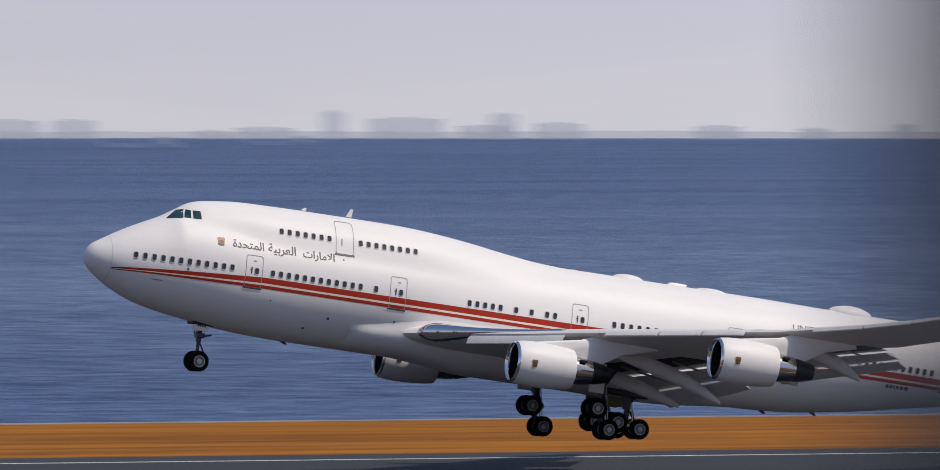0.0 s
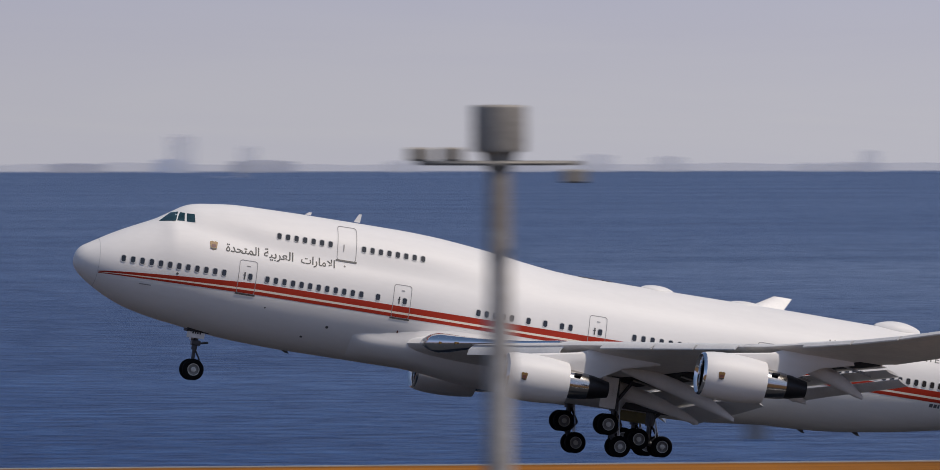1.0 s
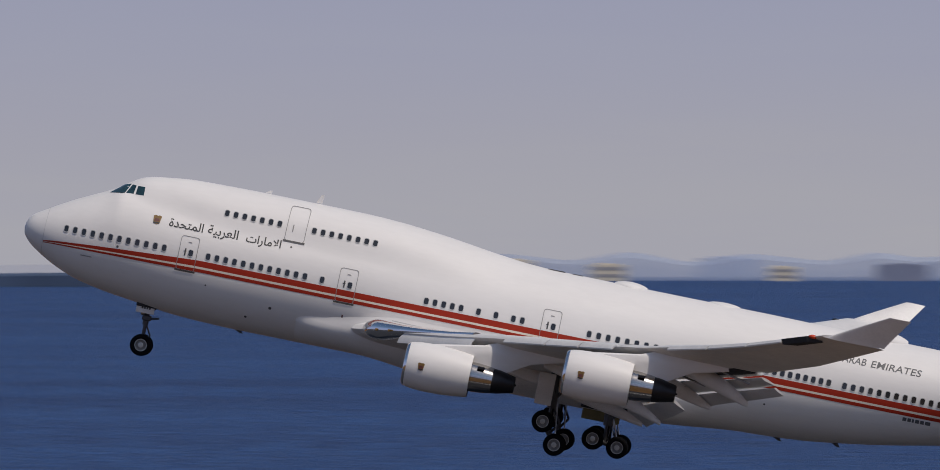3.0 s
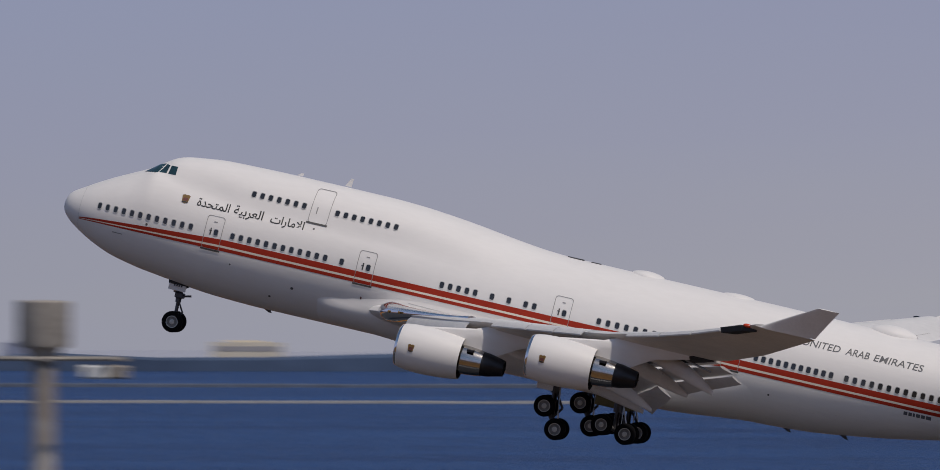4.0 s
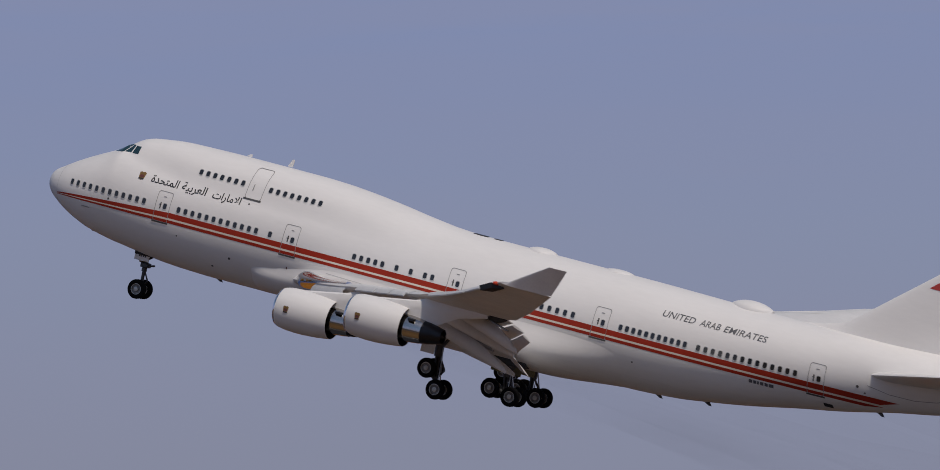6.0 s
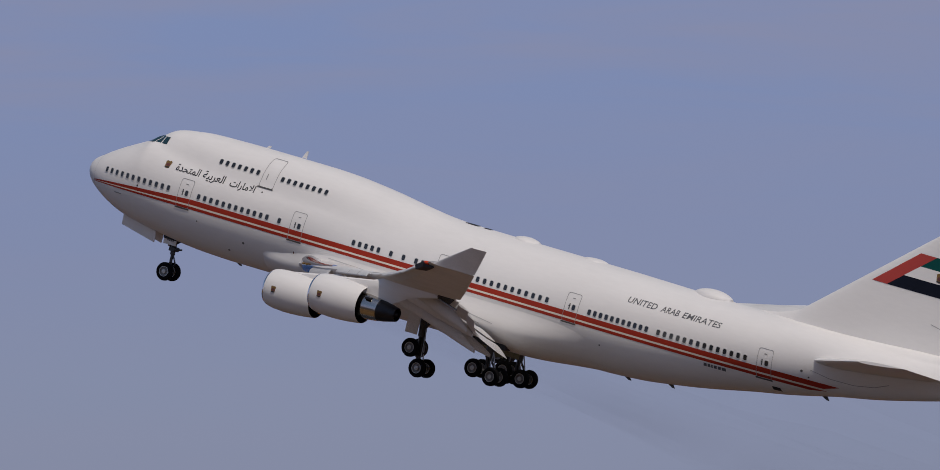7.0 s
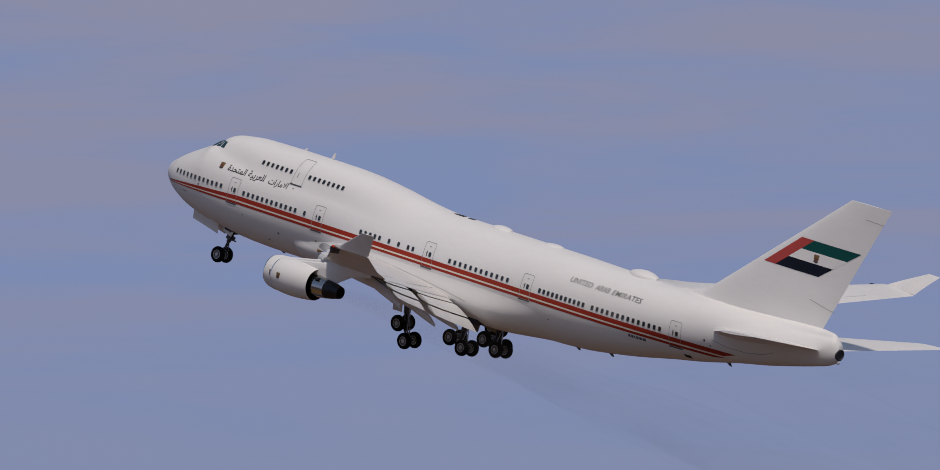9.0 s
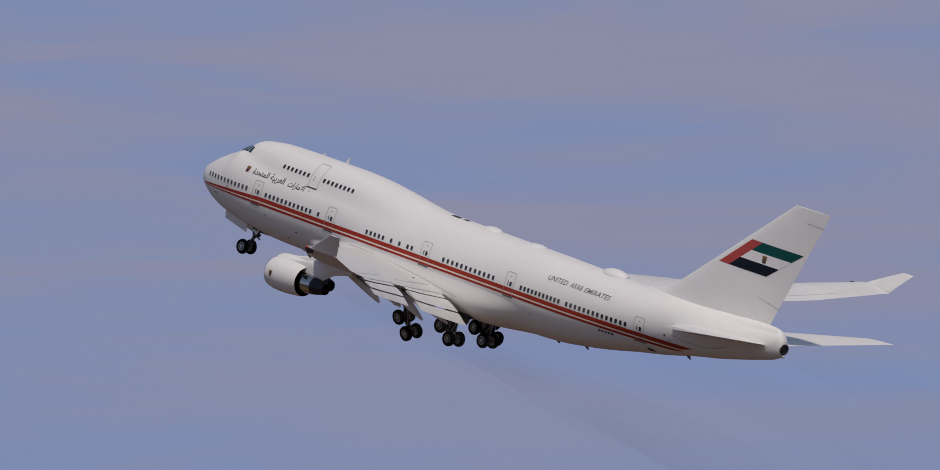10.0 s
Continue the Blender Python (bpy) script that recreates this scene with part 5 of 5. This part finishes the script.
def build_deck_post(az, dist):
    p = thing("railing_post", "dark grey metal railing post on the viewing terrace", "post")
    p.location = at(az, dist, 21.9)
    part("shaft", tube(bmesh.new(), (0, 0, 0.02), (0, 0, 2.6), 0.055, 0.055, 20), STRUT, p, "", True)
    part("base_flange", tube(bmesh.new(), (0, 0, 0), (0, 0, 0.025), 0.11, 0.11, 20), STRUT, p)
    part("cap", tube(bmesh.new(), (0, 0, 2.6), (0, 0, 2.64), 0.062, 0.04, 20), STRUT, p)
    return p


build_deck_post(-23.12, 3.0)


# ---------------------------------------------------------------- ships
def build_ship(az, dist, length, beam, kind):
    s = thing("cargo_ship", "blue coastal freighter with a cream deckhouse" if kind == 0 else "laden container ship with a dark blue hull and a white bridge" if kind == 1 else "small distant blue freighter", "ship")
    s.location = at(az, dist * NEARER, SEA_Z)
    s.rotation_euler = (0, 0, radians(az))
    length, beam = length * NEARER, beam * NEARER
    L, b = length, beam / 2
    bow = -1
    rr = []
    fb = length * (0.075 if kind == 0 else 0.052)
    for u in (0, 0.04, 0.12, 0.25, 0.5, 0.8, 0.93, 1.0):
        w = b * min(1, (u + 0.03) / 0.2) ** 0.6 * (1 if u < 0.9 else 0.86)
        sheer = fb * (1 + 0.35 * max(0, (0.16 - u) / 0.16) + 0.1 * max(0, (u - 0.85) / 0.15))
        x = -L / 2 + u * L
        rake = L * 0.03 * (1 if u < 0.05 else 0)
        rr.append([(x - rake, -w, sheer), (x, -w * 0.92, 0.2), (x + rake, -w * 0.8, -1.5), (x + rake, w * 0.8, -1.5), (x, w * 0.92, 0.2), (x - rake, w, sheer)])
    # the smallest ship's hull takes the blue with haze painted in
    hull = part("hull", loft(bmesh.new(), rr), (HULL_BLUE, HULL_DARK, HAZE_BLUE)[kind], s, "blue steel hull")
    top = fb
    if kind == 0:
        part("deck_cargo", boxed(-0.30 * L, 0.22 * L, -b * 0.8, b * 0.8, top - 0.5, top + 0.045 * L, 0.3), HULL_DARK, s, "dark hatch covers")
        part("gantry", boxed(-0.36 * L, 0.20 * L, -b * 0.5, b * 0.5, top + 0.062 * L, top + 0.078 * L, 0.1), SHIP_WHITE, s, "long white deck gantry")
        for x in (-0.34, -0.16, 0.02, 0.18):
            part("gantry_leg", boxed(x * L - 0.3, x * L + 0.3, -b * 0.5, b * 0.5, top - 0.3, top + 0.07 * L), SHIP_WHITE, s)
        part("deckhouse", boxed(0.20 * L, 0.30 * L, -b * 0.85, b * 0.85, top - 0.3, top + 0.085 * L, 0.2), SHIP_CREAM, s, "cream deckhouse")
        part("bridge", boxed(0.305 * L, 0.40 * L, -b * 0.7, b * 0.7, top - 0.3, top + 0.115 * L, 0.2), HULL_BLUE, s, "blue funnel housing")
        part("poop", boxed(0.40 * L, 0.485 * L, -b * 0.8, b * 0.8, top - 0.3, top + 0.012 * L, 0.2), SHIP_WHITE, s, "white stern rail")
    elif kind == 1:
        rnd = random.Random(5)
        for i in range(13):
            x0 = -0.36 * L + i * 0.046 * L
            hh = rnd.choice((0.014, 0.03, 0.05, 0.058, 0.035, 0.02)) * L
            mats = (BOX_RED, HULL_RED, BOX_RED, BOX_ORANGE, HULL_DARK)
            part("container", boxed(x0, x0 + 0.043 * L, -b * 0.9, b * 0.9, top - 0.4, top + hh, 0.15), mats[rnd.randrange(5)], s, "weathered container")
        part("deckhouse", boxed(0.33 * L, 0.44 * L, -b * 0.9, b * 0.9, top - 0.4, top + 0.06 * L, 0.3), SHIP_WHITE, s, "white deckhouse")
        part("bridge", boxed(0.345 * L, 0.435 * L, -b, b, top + 0.06 * L, top + 0.125 * L, 0.3), SHIP_WHITE, s, "white bridge")
        part("mast", boxed(0.38 * L, 0.40 * L, -0.8, 0.8, top + 0.125 * L, top + 0.16 * L), SHIP_WHITE, s)
        part("funnel", boxed(0.445 * L, 0.475 * L, -b * 0.4, b * 0.4, top - 0.4, top + 0.06 * L, 0.3), HULL_DARK, s, "dark funnel")
    else:
        part("deckhouse", boxed(0.2 * L, 0.36 * L, -b * 0.8, b * 0.8, top - 0.3, top + 0.09 * L, 0.2), HAZE_PALE, s, "deckhouse coloured pale for haze")
    return s


SHIPS = [(6.62, 4150, 22.0, 6.0, 0), (-9.13, 3448, 68.0, 12.0, 0), (-7.35, 3142, 102.0, 17.0, 1), (-18.08, 4497, 34.0, 7.0, 2), (-18.83, 4700, 30.0, 7.0, 2), (-11.2, 4720, 16.0, 6.0, 2)]
for az, dist, length, beam, kind in SHIPS:
    build_ship(az, dist, length, beam, kind)


# ---------------------------------------------------------------- far shore
def building(az, dist, w, h, d, mat, group, label, bands=0, name="tower_block", z0=-2.0):
    """A block with set-back roof and recessed window bands."""
    t = thing(name, label, "building", group)
    t.location = at(az, dist, z0)
    t.rotation_euler = (0, 0, radians(az))
    part("wall", boxed(-w / 2, w / 2, 0, d, 0, h), mat, t)
    part("roof", boxed(-w * 0.3, w * 0.25, d * 0.2, d * 0.7, h, h * 1.04 + 0.3), mat, t)
    for k in range(bands):
        z = h * (k + 0.55) / (bands + 0.3)
        part("window", boxed(-w * 0.46, w * 0.46, -0.12, 0.2, z, z + h / (bands + 0.3) * 0.42), FAR_GLASS, t)
    return t


rnd = random.Random(11)
# strip of low shore along the whole horizon
bm = bmesh.new()
rows = []
n = 420
for i in range(n + 1):
    az = -26 + 64 * i / n
    hgt = 4.2 + 2.4 * noise.noise(Vector((az * 0.9, 3.1, 0))) + 1.4 * noise.noise(Vector((az * 4.0, 9.1, 0)))
    hgt = 1.0 + max(0.6, 0.55 * hgt + (2.0 if az > 2.0 else 0))
    p = at(az, 4880)
    rows.append([bm.verts.new((p.x, p.y, -2.0)), bm.verts.new((p.x, p.y, hgt))])
for a, b in zip(rows, rows[1:]):
    bm.faces.new((a[0], b[0], b[1], a[1]))
tagged(finish("backdrop", bm, HAZE_PALE), "far shore on the horizon, coloured pale for haze", "far shore", kind="structure")

# towers across the bay, the haze put into their colour
for az, w, top in ((-2.60, 10, 26), (-2.86, 17, 25.4), (-3.01, 14, 27), (-3.17, 17, 29), (-3.41, 10.8, 26.2), (-3.57, 14, 23.5), (-3.83, 10.8, 18.7),
                   (-4.135, 13.7, 33.5), (-4.715, 11.6, 23.0), (-5.008, 10.5, 38.4), (-5.675, 18.9, 27.0), (-5.886, 12.7, 35.7), (-6.205, 14.3, 33.0),
                   (-6.383, 14.8, 24.3), (-7.912, 9.4, 23.1), (-10.94, 12.1, 18), (-11.3, 8, 13), (-14.6, 8, 11), (-19.1, 10, 14), (-20.0, 12, 13)):
    building(az, 4840 + rnd.random() * 20, w, top, 5, HAZE_WHITE if az < -10 else HAZE_BLUE, "hazy towers across the bay", "tower across the bay, coloured white for haze" if az < -10 else "tower across the bay, coloured pale blue for haze")
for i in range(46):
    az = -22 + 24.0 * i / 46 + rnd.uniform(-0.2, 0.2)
    building(az, 4866, rnd.uniform(10, 34), rnd.uniform(5, 11), 8, HAZE_WHITE if az < -12 else HAZE_PALE if i % 3 else HAZE_BLUE, "low hazy blocks across the bay", "low block on the far shore, coloured pale for haze", name="warehouse")

# waterfront of the city
CITY = [(14.136, 11.3, 28.1, 3, 0), (14.55, 16, 15, 4, 3), (14.85, 22, 13, 1, 2), (15.05, 14, 15, 0, 3), (15.225, 18.8, 16.4, 1, 3), (15.44, 15, 20.9, 1, 4),
        (15.655, 18.7, 20.1, 2, 0), (15.973, 31.2, 21.1, 1, 7), (16.244, 11.2, 20, 0, 6), (16.387, 11.2, 17.6, 1, 3), (16.578, 18.7, 21.4, 1, 4),
        (16.768, 15, 21.5, 3, 0), (16.983, 16.3, 21, 2, 0), (17.389, 45, 19.8, 0, 7), (17.922, 38.7, 19.8, 2, 0), (18.383, 33.7, 19.1, 4, 6),
        (18.622, 17.5, 20.6, 0, 4), (18.933, 28.8, 21, 5, 5), (19.259, 22.5, 18.4, 1, 4), (19.545, 22.5, 18.9, 2, 0), (19.8, 17.5, 15.6, 5, 2)]
for az, w, h, mi, bands in CITY:
    building(az, 4200 + rnd.random() * 56, w * NEARER, h * NEARER, 16, FACADES[mi], "waterfront blocks", ("beige", "cream", "slate blue", "bright blue", "grey", "ochre")[mi] + " apartment block on the waterfront", bands, "apartment_block")
for i in range(70):
    az = 4.4 + 34.0 * i / 70 + rnd.uniform(-0.2, 0.2)
    mi = rnd.choice((0, 1, 1, 2, 4, 4, 5))
    building(az, 4310 + rnd.random() * 37, rnd.uniform(11, 32), rnd.uniform(6, 16) if az > 13 else rnd.uniform(4, 8), 10, FACADES[mi], "waterfront blocks", ("beige", "cream", "slate blue", "bright blue", "grey", "ochre")[mi] + " block on the waterfront", rnd.choice((0, 2, 3)), "apartment_block")
# wooded shore, breakwaters and quay below the city
def strip(name, az0, az1, dist, h, depth, mat, label, category, wobble=0.0):
    bm = bmesh.new()
    rr = []
    for i in range(61):
        az = az0 + (az1 - az0) * i / 60
        hh = h * (1 + wobble * noise.noise(Vector((az * 3.0, dist, 0))))
        a, b, low = at(az, dist * NEARER), at(az, dist * NEARER + depth), SEA_Z - 0.2
        rr.append([(a.x, a.y, low), (a.x, a.y, SEA_Z + hh * 0.75), ((a.x + b.x) / 2, (a.y + b.y) / 2, SEA_Z + hh * 0.93), (b.x, b.y, SEA_Z + hh * 0.75), (b.x, b.y, low)])
    return tagged(finish(name, loft(bm, rr), mat), label, category, kind="structure")


strip("wooded_shore", 5.0, 40.0, 4470, 6.0, 30, HILL, "dark wooded shore below the city", "shore", 0.7)
strip("headland", 0.3, 3.75, 4980, 11.0, 30, HAZE_BLUE, "low headland across the bay, coloured blue for haze", "shore", 0.35)
for az, w, h, pale in ((2.80, 19, 9, 1), (2.28, 15, 7, 1), (1.35, 12, 6, 1), (0.72, 22, 7, 0)):
    building(az, 4620, w, h, 8, FACADES[1] if pale else FACADES[4], "blocks on the headland", "cream block at the foot of the headland" if pale else "grey block at the foot of the headland", 2 if pale else 0, "warehouse", SEA_Z)
for az, w, h, mi, bands in ((6.88, 21, 21, 4, 7), (6.60, 20, 9, 1, 2), (6.38, 12, 7, 0, 0), (7.35, 26, 10, 1, 2), (7.9, 18, 14, 4, 4), (8.6, 30, 9, 0, 2), (9.7, 24, 12, 1, 3), (10.9, 20, 15, 4, 4), (12.1, 28, 11, 1, 2)):
    building(az, 4290, w, h, 14, FACADES[mi], "waterfront blocks", ("beige", "cream", "slate blue", "bright blue", "grey", "ochre")[mi] + " block on the waterfront", bands, "apartment_block", SEA_Z)
strip("breakwater", 7.0, 34.0, 3550, 1.3, 10, DARK_STONE, "long dark stone breakwater in the bay", "breakwater", 0.3)
strip("breakwater", 9.5, 30.0, 2950, 0.7, 8, CONCRETE, "low grey stone breakwater in the bay", "breakwater", 0.3)


def build_barge(az, dist, w):
    t = thing("crane_barge", "yellow crane barge moored on the bay", "barge", "crane barges")
    t.location = at(az, dist * NEARER, SEA_Z)
    t.rotation_euler = (0, 0, radians(az))
    part("hull", boxed(-w / 2, w / 2, -4, 4, -0.5, 1.6, 0.2), YELLOW, t, "ochre hull")
    part("cabin", boxed(w * 0.1, w * 0.32, -2, 2, 1.6, 4.2, 0.2), SHIP_CREAM, t, "cream cabin")
    part("jib", tube(bmesh.new(), (0.05 * w, 0, 1.6), (-0.14 * w, 0, 10.5), 0.5), YELLOW, t, "slanting yellow jib")
    part("mast", tube(bmesh.new(), (0.05 * w, 0, 1.6), (0.05 * w, 0, 7.5), 0.4), FACADES[0], t)
    return t


for az, dist, w in ((16.86, 2935, 24), (15.44, 3244, 20), (15.76, 3244, 16)):
    build_barge(az, dist, w)


# signs and boxes beside the runway
def build_sign(az, dist, w, h, mat, label, z0=0.0):
    s = thing("airfield_sign", label, "sign", "airfield signs")
    s.location = at(az, dist, z0)
    s.rotation_euler = (0, 0, radians(az))
    part("panel", boxed(-w / 2, w / 2, -0.15, 0.15, 0.35, 0.35 + h, 0.04), mat, s)
    part("band", boxed(-w / 2 - 0.02, w / 2 + 0.02, -0.17, 0.17, 0.35 + 0.45 * h, 0.35 + 0.62 * h), ORANGE if mat == YELLOW else mat, s)
    for x in (-0.35, 0.35):
        part("leg", boxed(x * w - 0.05, x * w + 0.05, -0.05, 0.05, 0, 0.4), STRUT, s)
    return s


for az, dist, w, h, mat, label, z0 in ((-7.25, 700, 1.7, 2.75, ORANGE, "orange airfield sign on two legs beside the runway", 0.0), (-7.75, 702, 1.6, 1.4, DARK_STONE, "dark equipment box on two legs beside the runway", 0.0),
                                          (1.34, 900, 1.8, 4.3, YELLOW, "yellow and orange marker standing in the sea", -2.4), (-13.99, 802, 1.7, 3.4, DARK_STONE, "dark grey marker standing in the sea", -2.4)):
    build_sign(az, dist, w, h, mat, label, z0)


# ---------------------------------------------------------------- all that moves
def motions():
    walk(cam, [(t, pose(x, y, z, rx, ry, rz)) for t, x, y, z, rx, ry, rz in CAMERA_ROWS], EXPOSURES)
    for flying in (airliner, smoke):
        walk(flying, [(t, pose(x, y, z, rx, ry, rz)) for t, x, y, z, rx, ry, rz in PLANE_ROWS])
    # the nose gear swings forward and its doors open
    px, py, pz = NOSE_PIVOT[0] - X_ORIGIN, 0, NOSE_PIVOT[2]
    walk(nose_gear, [(t, pose(px, py, pz, 0, a, 0)) for t, a in ((0, 0), (7.0, 0.5), (7.5, 1), (8.0, 4), (8.5, 13), (9.0, 20), (9.5, 28), (10, 35))])
    for s, d in nose_doors.items():
        walk(d, [(t, pose(5.02 - X_ORIGIN, s * 0.52, z, s * a, 0, 0)) for t, a, z in ((0, -88, -2.0), (5.7, -88, -2.0), (6.6, -4, -2.40), (10, -4, -2.40))])
    for s, g in wing_gears.items():
        walk(g, [(t, pose(31.3 - X_ORIGIN, s * 5.7, -1.7, -s * a, 0, 0)) for t, a in ((0, 0), (7.0, 0), (8.0, 1.5), (8.5, 3.5), (9.0, 6.5), (9.5, 9.5), (10, 15))])
    # the body gear folds forward
    for s, g in body_gears.items():
        walk(g, [(t, pose(34.5 - X_ORIGIN, s * 1.95, -2.8, 0, a, 0)) for t, a in ((0, 0), (7.0, 0), (7.5, 0.5), (8.0, 2), (8.5, 5), (9.0, 10), (9.5, 15), (10, 24))])


motions()
